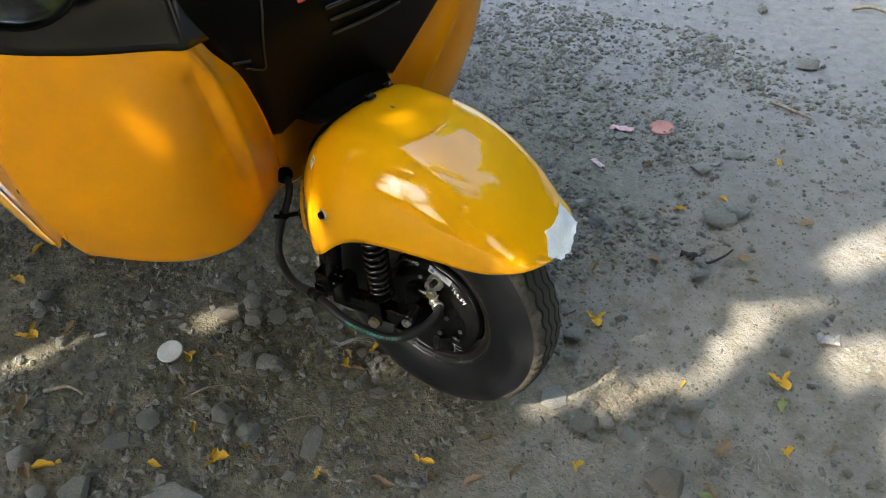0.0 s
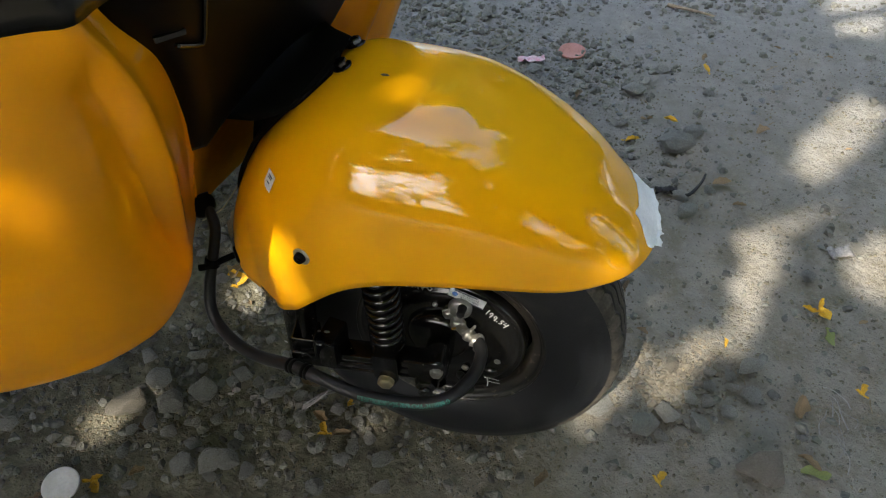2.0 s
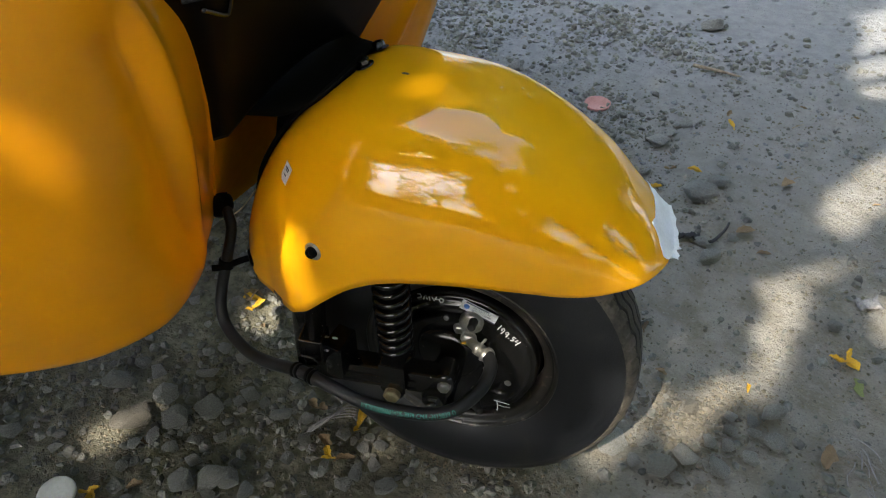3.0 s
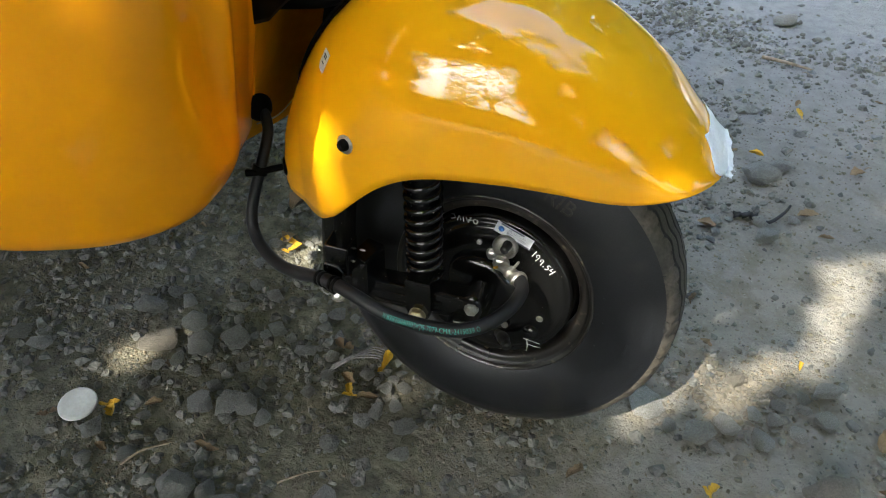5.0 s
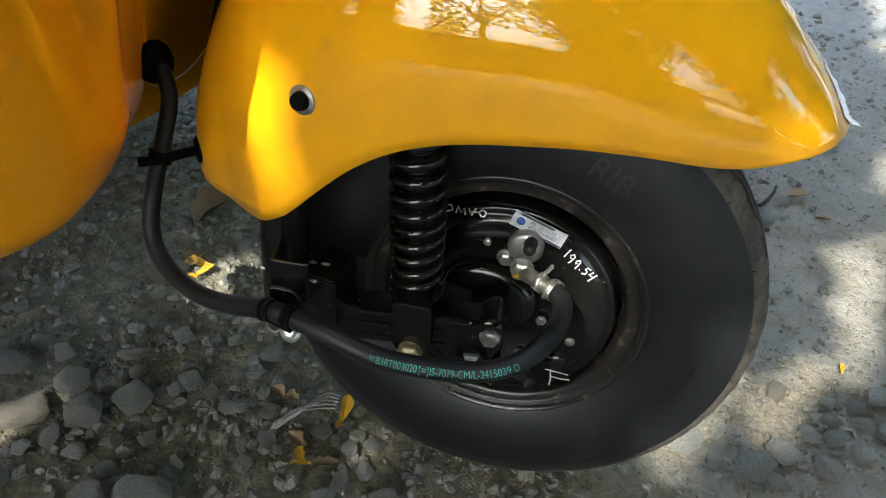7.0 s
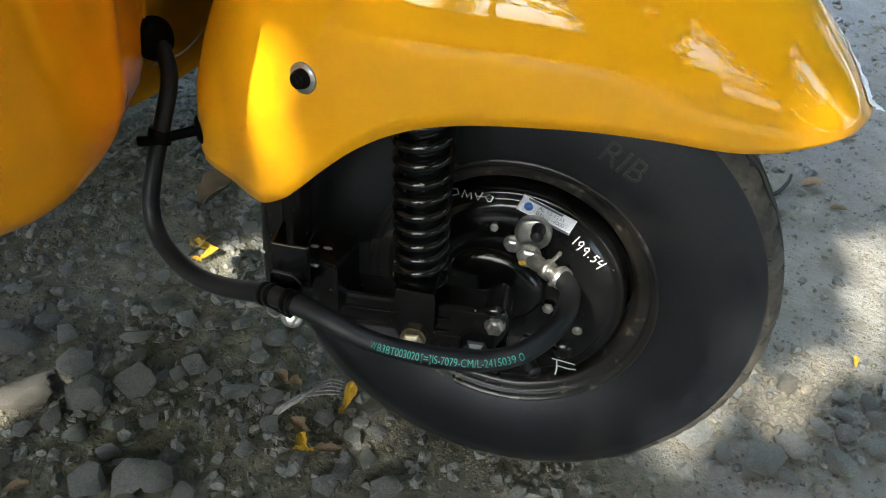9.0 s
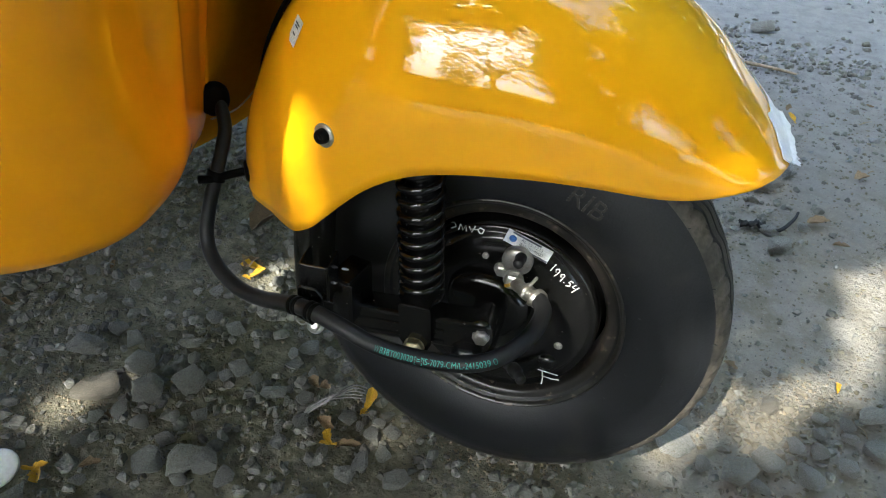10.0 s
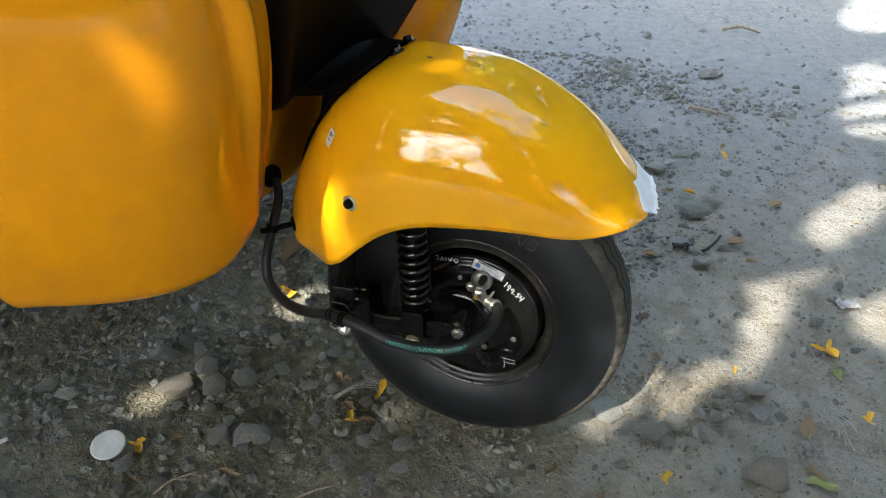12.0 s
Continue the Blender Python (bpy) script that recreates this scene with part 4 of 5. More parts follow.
# ---- nose fittings ----
cover_rows = []
for i in range(21):
    u = i / 20
    c = spline([(-0.125, 0.060, 0.662), (-0.170, 0.075, 0.643), (-0.225, 0.108, 0.622), (-0.300, 0.120, 0.610)], u)
    w, h = 0.050 + 0.068 * min(1, u * 1.6), 0.010 + 0.020 * u
    cover_rows.append([c + Vector((0, w * math.cos(a), h * math.sin(a))) for a in (2 * math.pi * k / 32 for k in range(32))])
part("column_cover", grid_mesh("column_cover", cover_rows, True), BOOT, rickshaw, "black cover at the foot of the steering column")
# hidden black sheet, added to shade the gap between cowl and mudguard
flap = [[V(-0.02 + 0.10 * j / 8, -0.075 + 0.075 * i / 8 - 0.02 * j / 8, 0.36 + 0.25 * i / 8) for j in range(9)] for i in range(9)]
thick(part("splash_flap", grid_mesh("splash_flap", flap), BOOT, rickshaw, "black sheet added to shade the gap between cowl and mudguard"), 0.003, 0)
hole_m = facing(V(-0.118, -0.052, 0.476), (0.75, -0.62, -0.12))
part("hose_grommet", lathe("hose_grommet", [(0.0, -0.004), (0.012, -0.005), (0.017, -0.003), (0.019, 0.003)], 32, hole_m @ Matrix.Diagonal((0.95, 1, 1.1, 1))), BLACK_PLASTIC, rickshaw, "black rubber grommet in the cowl")
part("loose_wire", tube("loose_wire", [(-0.322, -0.03, 0.455), (-0.300, -0.01, 0.462), (-0.285, 0.02, 0.480), (-0.27, 0.05, 0.50)], 0.0011, 20, 8), BRASS, rickshaw, "thin yellow wire")


def panel_point(s, u, out=0.0):
    """s from -1 (this side) to 1 across the nose panel, u from its bottom to its top."""
    bl, bf, bz = spline(PANEL, u)
    return V(s * bl, bf + 0.012 + 0.03 * (1 - s * s) + out, bz + (1 - s * s) * 0.055 * (1 - u))


groove = [panel_point(a, b, 0.0015) for a, b in ((-0.62, 0.80), (-0.70, 0.65), (-0.78, 0.55), (-0.85, 0.46), (-0.89, 0.405), (-0.92, 0.400), (-0.99, 0.445))]
part("panel_gap", tube("panel_gap", groove, 0.0024, 50, 8), BLACK_PAINT, front_panel)
for k in range(3):
    a, b = panel_point(-0.39 + 0.015 * k, 0.525 - 0.074 * k, 0.002), panel_point(0.30, 0.520 - 0.070 * k, 0.002)
    part("vent_slot", tube("vent_slot", [a, a.lerp(b, 0.5) + Vector((0.004, -0.002, 0)), b], 0.0042, 16, 8), BLACK_PAINT, front_panel)
me = box("red_sticker", (0.05, 0.0008, 0.03), facing(panel_point(-0.44, 0.628, 0.004), (0.9, -0.35, 0.1)) @ pose(0, 0, 0, 0, -10, 0))
part("red_sticker", me, RED, front_panel, "corner of a red sticker")
part("hood_clip", box("hood_clip", (0.026, 0.006, 0.006), facing((-0.1715, -0.1705, 0.831), (0.75, -0.65, 0.1)), 0.0015), GLOSS_BLACK, front_panel)

# headlamp
LAMP = facing(V(-0.445, 0.050, 1.030), (0.78, -0.60, 0.12))
lamp = part("headlamp", lathe("headlamp", [(0.066, 0.03), (0.074, 0.0), (0.078, -0.012), (0.081, -0.014), (0.083, -0.010), (0.083, 0.03)], 64, LAMP), BLACK_PLASTIC, rickshaw, "round headlamp in a black rim")
part("reflector", lathe("reflector", [(0.0, 0.03), (0.03, 0.025), (0.055, 0.012), (0.072, -0.004)], 64, LAMP), CHROME, lamp, "silvery reflector")
glass = bpy.data.materials.new("clear_lens")
glass.use_nodes = True
gb = glass.node_tree.nodes["Principled BSDF"]
gb.inputs["Transmission Weight"].default_value, gb.inputs["Roughness"].default_value, gb.inputs["Base Color"].default_value = 1.0, 0.02, (0.95, 0.96, 0.97, 1)
lens_ob = part("lens", lathe("lens", [(0.0, -0.030), (0.03, -0.027), (0.055, -0.019), (0.070, -0.008), (0.074, -0.002)], 64, LAMP), glass, lamp, "clear domed lens")
thick(lens_ob, 0.002, -1)

# ---- loose stones ----


def stone_mesh(name, seed, detail, cuts):
    """A lump of crushed rock: the hull of random points, with chipped edges where it is large."""
    rnd = random.Random(seed)
    bm = bmesh.new()
    for _ in range(cuts):
        d = Vector((rnd.gauss(0, 1), rnd.gauss(0, 1), rnd.gauss(0, 1))).normalized()
        bm.verts.new(d * rnd.uniform(0.40, 0.55))
    hull = bmesh.ops.convex_hull(bm, input=bm.verts)
    bmesh.ops.delete(bm, geom=list({g for g in hull["geom_unused"] + hull["geom_interior"] if isinstance(g, bmesh.types.BMVert)}), context="VERTS")
    if detail > 1:
        bmesh.ops.dissolve_limit(bm, angle_limit=radians(16), verts=bm.verts, edges=bm.edges)
        bmesh.ops.bevel(bm, geom=bm.edges[:], offset=0.035 if detail > 2 else 0.035, segments=2 if detail > 2 else 1, affect="EDGES", profile=0.6)
        bmesh.ops.triangulate(bm, faces=bm.faces)
        if detail > 2:
            bmesh.ops.subdivide_edges(bm, edges=bm.edges[:], cuts=2, use_grid_fill=True)
        off = Vector((rnd.uniform(0, 50), 3, 7))
        for v in bm.verts:
            v.co *= 1.0 + 0.06 * noise.noise(v.co * 3 + off) + 0.06 * noise.noise(v.co * 8 + off) + 0.03 * noise.noise(v.co * 21 + off)
    me = bpy.data.meshes.new(name)
    bm.to_mesh(me)
    bm.free()
    if detail > 1:
        me.polygons.foreach_set("use_smooth", [True] * len(me.polygons))
        me.set_sharp_from_angle(angle=radians(24))
    me.materials.append(STONE)
    return me


STONES = [stone_mesh("stone", k, 3, 14 + k % 9) for k in range(26)]
PALE = [stone_mesh("pale_stone", 40 + k, 3, 20) for k in range(3)]
for me in PALE:
    me.materials.clear()
    me.materials.append(PALE_STONE)
rng = random.Random(5)
LAID = []


def put_stone(x, y, size, flat=0.66, mesh=None, sink=0.17, label="grey angular stone half sunk in the earth", turn=None, deep=None):
    me = mesh or rng.choice(STONES)
    ob = new("stone", me)
    w = size * rng.uniform(0.92, 1.1)
    h = w * flat * rng.uniform(0.85, 1.15)
    depth = rng.uniform(0.68, 0.9) if deep is None else deep
    h = h if deep is None else h * min(1.0, 0.35 + 0.65 * deep)
    ob.scale = (w, w * depth, h)
    LAID.append((x, y, w * 0.5))
    ob.rotation_euler = (rng.uniform(-0.2, 0.2), rng.uniform(-0.2, 0.2), rng.uniform(0, 6.28) if turn is None else turn)
    ob.location = (x, y, relief(x, y) + h * (0.48 - sink))
    return tagged(ob, label, "stone", "loose stones on the earth")


# by the edge of the sunlit patch, in front of the tyre
FRONT = [(0.339, 0.02, 0.053), (0.379, 0.05, 0.041), (0.367, 0.01, 0.025), (0.528, 0.174, 0.047), (0.524, 0.116, 0.041), (0.494, 0.129, 0.021), (0.493, 0.154, 0.026), (0.454, 0.122, 0.023),
         (0.446, 0.092, 0.028), (0.419, 0.094, 0.028), (0.457, 0.155, 0.024), (0.227, 0.236, 0.052), (0.238, 0.173, 0.021), (0.252, 0.183, 0.022), (0.296, 0.028, 0.023), (0.433, 0.043, 0.035),
         (0.484, 0.077, 0.028), (0.664, 0.423, 0.032), (0.427, 0.565, 0.046)]
# each stone: place, width along the row, depth over width
BY_THE_COWL = [(-0.64, -0.039, 0.064, 0.4), (-0.538, -0.044, 0.053, 0.71), (-0.492, -0.084, 0.048, 0.8), (-0.445, -0.053, 0.046, 0.84), (-0.388, -0.004, 0.033, 0.77), (-0.318, -0.025, 0.039, 0.81), (-0.493, 0.027, 0.039, 0.73),
    (-0.439, 0.071, 0.032, 0.83), (-0.583, 0.001, 0.037, 0.71), (-0.62, 0.012, 0.027, 0.8), (-0.516, -0.123, 0.023, 1.4), (-0.539, -0.146, 0.025, 0.73), (-0.474, -0.138, 0.027, 0.92), (-0.345, -0.169, 0.041, 0.84),
    (-0.311, -0.18, 0.028, 1.31), (-0.368, -0.199, 0.025, 0.67), (-0.42, -0.191, 0.048, 0.73), (-0.398, -0.096, 0.028, 0.67), (-0.404, -0.02, 0.02, 1.0)]
BEHIND_TYRE = [(-0.267, -0.027, 0.029, 0.75), (-0.296, -0.013, 0.014, 1.43), (-0.293, -0.037, 0.012, 1.8), (-0.324, 0.05, 0.018, 1.43), (-0.302, 0.066, 0.03, 0.69), (-0.269, 0.069, 0.02, 1.11), (-0.275, 0.021, 0.019, 1.18),
    (-0.252, -0.066, 0.026, 0.76), (-0.269, -0.108, 0.02, 1.0), (-0.192, -0.04, 0.024, 0.84), (-0.15, -0.058, 0.023, 1.0), (-0.123, -0.046, 0.025, 0.73), (-0.172, -0.048, 0.016, 1.0), (-0.146, -0.036, 0.023, 0.7),
    (-0.147, -0.103, 0.024, 1.45), (-0.122, -0.083, 0.022, 1.4), (-0.158, -0.132, 0.03, 0.86), (-0.095, -0.118, 0.03, 0.86), (-0.205, -0.102, 0.016, 1.29)]
UNDER_COWL = [(-0.356, -0.013, 0.017, 1.14), (-0.471, -0.002, 0.019, 1.0), (-0.661, 0.115, 0.024, 0.83), (-0.699, 0.069, 0.025, 0.84), (-0.678, -0.003, 0.019, 0.71), (-0.718, 0.063, 0.017, 1.17), (-0.607, 0.187, 0.03, 0.8),
    (-0.517, 0.203, 0.027, 0.89), (-0.485, 0.085, 0.025, 0.78), (-0.552, 0.136, 0.017, 0.83), (-0.519, 0.145, 0.023, 0.88), (-0.537, -0.188, 0.02, 0.89), (-0.28, -0.083, 0.014, 1.0), (-0.497, -0.237, 0.025, 0.5),
    (-0.424, -0.148, 0.027, 0.67), (-0.423, -0.026, 0.017, 0.86)]
NEAR_SIDE = [(-0.664, -0.63, 0.051, 0.92), (-0.656, -0.594, 0.028, 0.86), (-0.587, -0.576, 0.027, 1.0), (-0.616, -0.591, 0.031, 0.75), (-0.497, -0.615, 0.056, 0.93), (-0.567, -0.662, 0.045, 0.75), (-0.507, -0.565, 0.027, 1.29),
    (-0.622, -0.487, 0.037, 0.67), (-0.717, -0.553, 0.033, 0.8), (-0.562, -0.483, 0.028, 1.0), (-0.499, -0.424, 0.048, 0.83), (-0.366, -0.329, 0.049, 0.83), (-0.321, -0.319, 0.032, 1.12), (-0.276, -0.338, 0.051, 0.85),
    (-0.549, -0.288, 0.039, 0.78)]
FAR_SIDE = [(-0.533, -0.336, 0.024, 1.0), (-0.716, -0.407, 0.026, 0.93), (-0.795, -0.414, 0.035, 0.75), (-0.874, -0.371, 0.032, 0.86), (-0.186, -0.185, 0.029, 0.91), (-0.136, -0.375, 0.028, 0.74), (-0.08, -0.164, 0.036, 0.56),
    (-0.089, -0.116, 0.041, 0.6), (-1.008, -0.338, 0.033, 0.86), (-1.041, -0.325, 0.029, 0.83), (-1.041, -0.292, 0.048, 0.7), (-0.765, -0.179, 0.047, 0.6), (-0.816, -0.172, 0.043, 0.78)]
AHEAD = [(0.303, 0.997, 0.081), (0.455, 0.862, 0.066), (0.411, 0.794, 0.108), (0.204, 0.679, 0.041), (-0.145, 1.337, 0.072), (-0.506, 1.357, 0.064), (0.037, 1.063, 0.054),
    (-0.673, 1.561, 0.041), (-0.026, 0.847, 0.034), (0.115, 0.654, 0.054), (0.052, 0.705, 0.049), (0.174, 0.74, 0.038), (-0.068, 0.794, 0.041), (0.415, 0.621, 0.044),
    (0.478, 0.654, 0.038), (0.499, 1.035, 0.033), (0.28, 0.865, 0.036), (-0.218, 0.973, 0.037), (-0.106, 0.839, 0.035), (0.168, 0.603, 0.034), (0.463, 1.773, 0.081),
    (0.222, 2.158, 0.059), (0.313, 0.591, 0.05), (0.205, 0.995, 0.041)]
FLAT = [(0.254, 0.062, 0.071), (0.383, 1.129, 0.053)]
for x, y, s in FRONT:
    put_stone(x, y, s * 1.2, 0.72, sink=0.05)
for group, turn in ((BY_THE_COWL, 0.26), (BEHIND_TYRE, 0.26), (UNDER_COWL, 0.26), (NEAR_SIDE, 0.49), (FAR_SIDE, 0.49)):
    for x, y, s, ratio in group:
        put_stone(x, y, s * 1.14, 0.80, sink=0.08, turn=turn + rng.choice((0.0, math.pi)), deep=max(0.55, min(1.35, ratio * 1.12)))
for x, y, s in AHEAD:
    put_stone(x, y, s, 0.5)
for x, y, s in FLAT:
    put_stone(x, y, s * 1.15, 0.30, sink=0.22, label="flat grey slab of stone sunk in the earth")
put_stone(-0.374, -0.173, 0.070, 0.62, turn=0.5, deep=0.72, label="large angular grey stone half sunk in the earth")
put_stone(-0.330, -0.548, 0.250, 0.20, sink=0.26, turn=0.50, deep=0.42, label="long flat slab of dark stone sunk in the earth")
put_stone(-0.143, -0.288, 0.048, 0.35, sink=0.24, turn=0.45, deep=2.2, label="narrow flat slab of stone sunk in the earth")
put_stone(-0.527, -0.489, 0.085, 0.22, sink=0.24, turn=0.5, deep=0.7, label="flat grey slab of stone sunk in the earth")
put_stone(-0.577, -0.098, 0.108, 0.40, PALE[2], 0.2, "broad pale stone with its edge in the sun", 0.26, 0.55)
put_stone(0.532, -0.017, 0.086, 0.62, PALE[1], 0.2, "pale rough stone on the earth", 0.2)
put_stone(0.387, 0.157, 0.034, 0.75, PALE[2], 0.22, "small round pale pebble")
put_stone(0.007, 1.675, 0.036, 0.8, PALE[1], 0.1, "small white stone on the earth")
put_stone(0.831, 0.178, 0.030, 0.5, PALE[2], 0.1, "small white stone on the earth")
put_stone(0.879, 0.177, 0.032, 0.4, PALE[0], 0.1, "small white stone on the earth")


def density(x, y):
    """How thick the gravel lies: thick behind and beside the wheel, thin on the trodden earth ahead."""
    d = 0.10
    if x < 0.12:
        d = 0.95 if y < 0.75 else 0.7 * math.exp(-(y - 0.75) * 0.6)
    if x >= 0.0 and y > 0.05:
        d = max(d, 0.55 * math.exp(-((x - 0.16) / 0.22) ** 2) * math.exp(-((y - 0.75) / 0.75) ** 2))
    d = max(d, 1.0 * math.exp(-((x - 0.16) / 0.30) ** 2 - ((y - 1.72 + 0.5 * (x - 0.2)) / 0.16) ** 2))
    d = max(d, 1.0 * math.exp(-((x - 0.58) / 0.16) ** 2 - ((y - 1.50) / 0.14) ** 2))
    d = max(d, 0.7 * math.exp(-((x + 0.6) / 0.7) ** 2 - ((y - 1.6) / 0.7) ** 2))
    if y < -0.1:
        d *= 0.65
    n = 0.5 + 0.9 * noise.noise(Vector((x * 4, y * 4, 3))) + 0.5 * noise.noise(Vector((x * 11, y * 11, 8)))
    return d * max(0.05, min(1.2, n))


made = 0
while made < 125:
    x, y, s = rng.uniform(-0.95, 0.25), rng.uniform(-0.7, 0.9), rng.choice((0.014, 0.018, 0.022, 0.026, 0.032))
    clear = all((x - a) ** 2 + (y - b) ** 2 > (r + s * 0.6) ** 2 for a, b, r in LAID)
    if clear and rng.random() < density(x, y) and not (-0.06 < x < 0.26 and -0.06 < y < 0.09):
        put_stone(x, y, s)
        made += 1


def gravel(name, count, sizes, detail, cuts, box_x, box_y, seed, label, lone=1.0, mat=None, thick_at=density):
    """Many small stones as one mesh."""
    rnd = random.Random(seed)
    kinds = []
    for k in range(10):
        me = stone_mesh("grit", 100 + seed * 10 + k, detail, cuts)
        kinds.append((np.array([v.co for v in me.vertices]), np.array([tuple(p.vertices) for p in me.polygons])))
        bpy.data.meshes.remove(me)
    vs, fs, n, total = [], [], 0, 0
    while total < count:
        x, y = rnd.uniform(*box_x), rnd.uniform(*box_y)
        if rnd.random() > thick_at(x, y) ** lone:
            continue
        v, q = rnd.choice(kinds)
        s = rnd.uniform(*sizes) * rnd.choice((0.7, 1.0, 1.0, 1.35))
        m = np.array((Matrix.Rotation(rnd.uniform(0, 6.28), 3, "Z") @ Matrix.Rotation(rnd.uniform(-0.5, 0.5), 3, "X")))
        w = (v * np.array((s, s * rnd.uniform(0.65, 0.95), s * rnd.uniform(0.45, 0.8)))) @ m.T + np.array((x, y, relief(x, y) + s * 0.09))
        vs.append(w)
        fs.append(q + n)
        n += len(v)
        total += 1
    me = bpy.data.meshes.new(name)
    me.from_pydata(np.concatenate(vs).tolist(), [], np.concatenate(fs).tolist())
    if sizes[1] < 0.012:
        me.polygons.foreach_set("use_smooth", [True] * len(me.polygons))
    me.materials.append(mat or GRAVEL)
    return tagged(new(name, me), label, "gravel", kind="stuff")


GRAVEL = material("gravel_stone", (0.158, 0.158, 0.142), 0.86, tint=(0.22, 0.217, 0.192), scale=30, fine=150, bump=0.005, bump_scale=110)
gn, gl = GRAVEL.node_tree.nodes, GRAVEL.node_tree.links
isl = gn.new("ShaderNodeNewGeometry")
hsv = gn.new("ShaderNodeHueSaturation")
src = gn["Principled BSDF"].inputs["Base Color"].links[0].from_socket
gl.new(ramp_to(gn, gl, isl.outputs["Random Per Island"], 0.55, 1.08), hsv.inputs["Value"])
gl.new(src, hsv.inputs["Color"])
gl.new(hsv.outputs["Color"], gn["Principled BSDF"].inputs["Base Color"])
# paler, bluer copy of GRAVEL, with open-sky light put into its colour
FAR_GRAVEL = material("skylit_gravel_stone", (0.17, 0.175, 0.185), 0.88, tint=(0.23, 0.235, 0.245), scale=30, fine=150)
gravel("gravel", 14500, (0.007, 0.024), 1, 18, (-1.5, 1.1), (-0.9, 1.9), 1, "grey crushed gravel scattered over the earth")
gravel("far_gravel", 3300, (0.009, 0.028), 1, 10, (-2.4, 1.4), (0.9, 3.4), 2, "grey gravel further off on the earth", 1.0, FAR_GRAVEL)
gravel("grit", 26000, (0.003, 0.007), 1, 8, (-1.3, 1.1), (-0.8, 1.6), 3, "fine grit on the earth", 0.45)

CRUMB = material("dry_soil_crumbs", (0.125, 0.113, 0.082), 0.95, tint=(0.215, 0.19, 0.138), scale=20, fine=200)
gravel("soil_crumbs", 16000, (0.004, 0.010), 1, 9, (-1.4, 1.1), (-0.85, 1.3), 4, "crumbs of dry brown soil between the stones", 0.3, CRUMB)


def sandy(x, y):
    """Loose sandy crumbs beside the tyre and in hollows between the stones."""
    d = 0.0
    for cx, cy, rx, ry in ((0.37, 0.135, 0.085, 0.05), (0.45, 0.20, 0.06, 0.05), (-0.62, -0.14, 0.07, 0.05), (-0.93, -0.45, 0.10, 0.06), (-0.13, -0.33, 0.09, 0.05), (-0.47, -0.35, 0.07, 0.05), (0.02, -0.03, 0.10, 0.035)):
        d = max(d, math.exp(-((x - cx) / rx) ** 2 - ((y - cy) / ry) ** 2))
    return d


SAND = material("sandy_soil_crumbs", (0.27, 0.225, 0.155), 0.95, tint=(0.19, 0.16, 0.115), scale=25, fine=200)
gravel("sandy_crumbs", 2600, (0.002, 0.007), 1, 9, (-1.1, 0.6), (-0.6, 0.35), 5, "loose crumbs of dry sandy soil", 1.0, SAND, sandy)


def crusted(x, y):
    """Broken crust of dry soil in front of the tyre."""
    return 0.9 * math.exp(-((x - 0.375) / 0.075) ** 2 - ((y - 0.125) / 0.06) ** 2)


CLOD = material("dry_soil_clods", (0.175, 0.158, 0.125), 0.95, tint=(0.135, 0.12, 0.092), scale=30, fine=200, bump=0.004, bump_scale=120)
gravel("soil_clods", 230, (0.010, 0.026), 2, 6, (0.2, 0.6), (-0.05, 0.3), 6, "cracked clods of dry soil in front of the tyre", 1.0, CLOD, crusted)

# ---- fallen leaves and litter ----


def petal(length, width, fold, curl, seed):
    """One crumpled leaf blade as rows of points along x."""
    rows = []
    for i in range(9):
        u = i / 8
        w = width * math.sin(math.pi * min(1, u * 0.93 + 0.05)) ** 0.75 * (1 + 0.45 * noise.noise(Vector((u * 5, 2, seed * 3.1))))
        bend = 0.28 * length * noise.noise(Vector((u * 1.6, 5, seed * 2.7)))
        row = []
        for j in range(5):
            s = j / 2 - 1
            wob = noise.noise(Vector((u * 4, s * 2.0, seed * 7.3)))
            row.append(Vector((u * length + 0.08 * width * wob, bend + s * w / 2 + 0.16 * wob * width, abs(s) * fold * w * 1.4 + curl * length * u * u + 0.26 * width * abs(wob))))
        rows.append(row)
    return rows


def leaf_mesh(name, blades, mat, seed):
    rnd = random.Random(seed)
    verts, faces = [], []
    for length, width, fold, curl, turn in blades:
        rows = petal(length, width, fold, curl, rnd.random() * 9)
        m = Matrix.Rotation(turn, 3, "Z")
        o = len(verts)
        verts += [m @ p for r in rows for p in r]
        faces += [(o + i * 5 + j, o + i * 5 + j + 1, o + i * 5 + j + 6, o + i * 5 + j + 5) for i in range(8) for j in range(4)]
    me = mesh_of(name, verts, faces)
    me.materials.append(mat)
    return me


YELLOWS = [leaf_mesh("yellow_leaf", b, LEAF_YELLOW, k) for k, b in enumerate((
    [(0.75, 0.34, 0.5, 0.25, 0.0), (0.35, 0.20, 0.5, 0.6, 2.6)],
    [(0.9, 0.30, 0.6, 0.10, 0.2)],
    [(0.6, 0.40, 0.5, 0.35, 0.0), (0.5, 0.22, 0.6, 0.3, 1.3), (0.3, 0.16, 0.5, 0.5, 3.4)],
    [(0.85, 0.38, 0.45, 0.2, 0.0), (0.3, 0.12, 0.4, 0.2, 3.1)]))]
BROWNS = [leaf_mesh("dry_leaf", b, LEAF_BROWN, 20 + k) for k, b in enumerate((
    [(0.9, 0.5, 0.35, 0.25, 0.0)], [(0.6, 0.42, 0.4, 0.4, 0.0), (0.55, 0.4, 0.5, 0.3, 2.6)], [(1.0, 0.34, 0.5, 0.2, 0.0)]))]


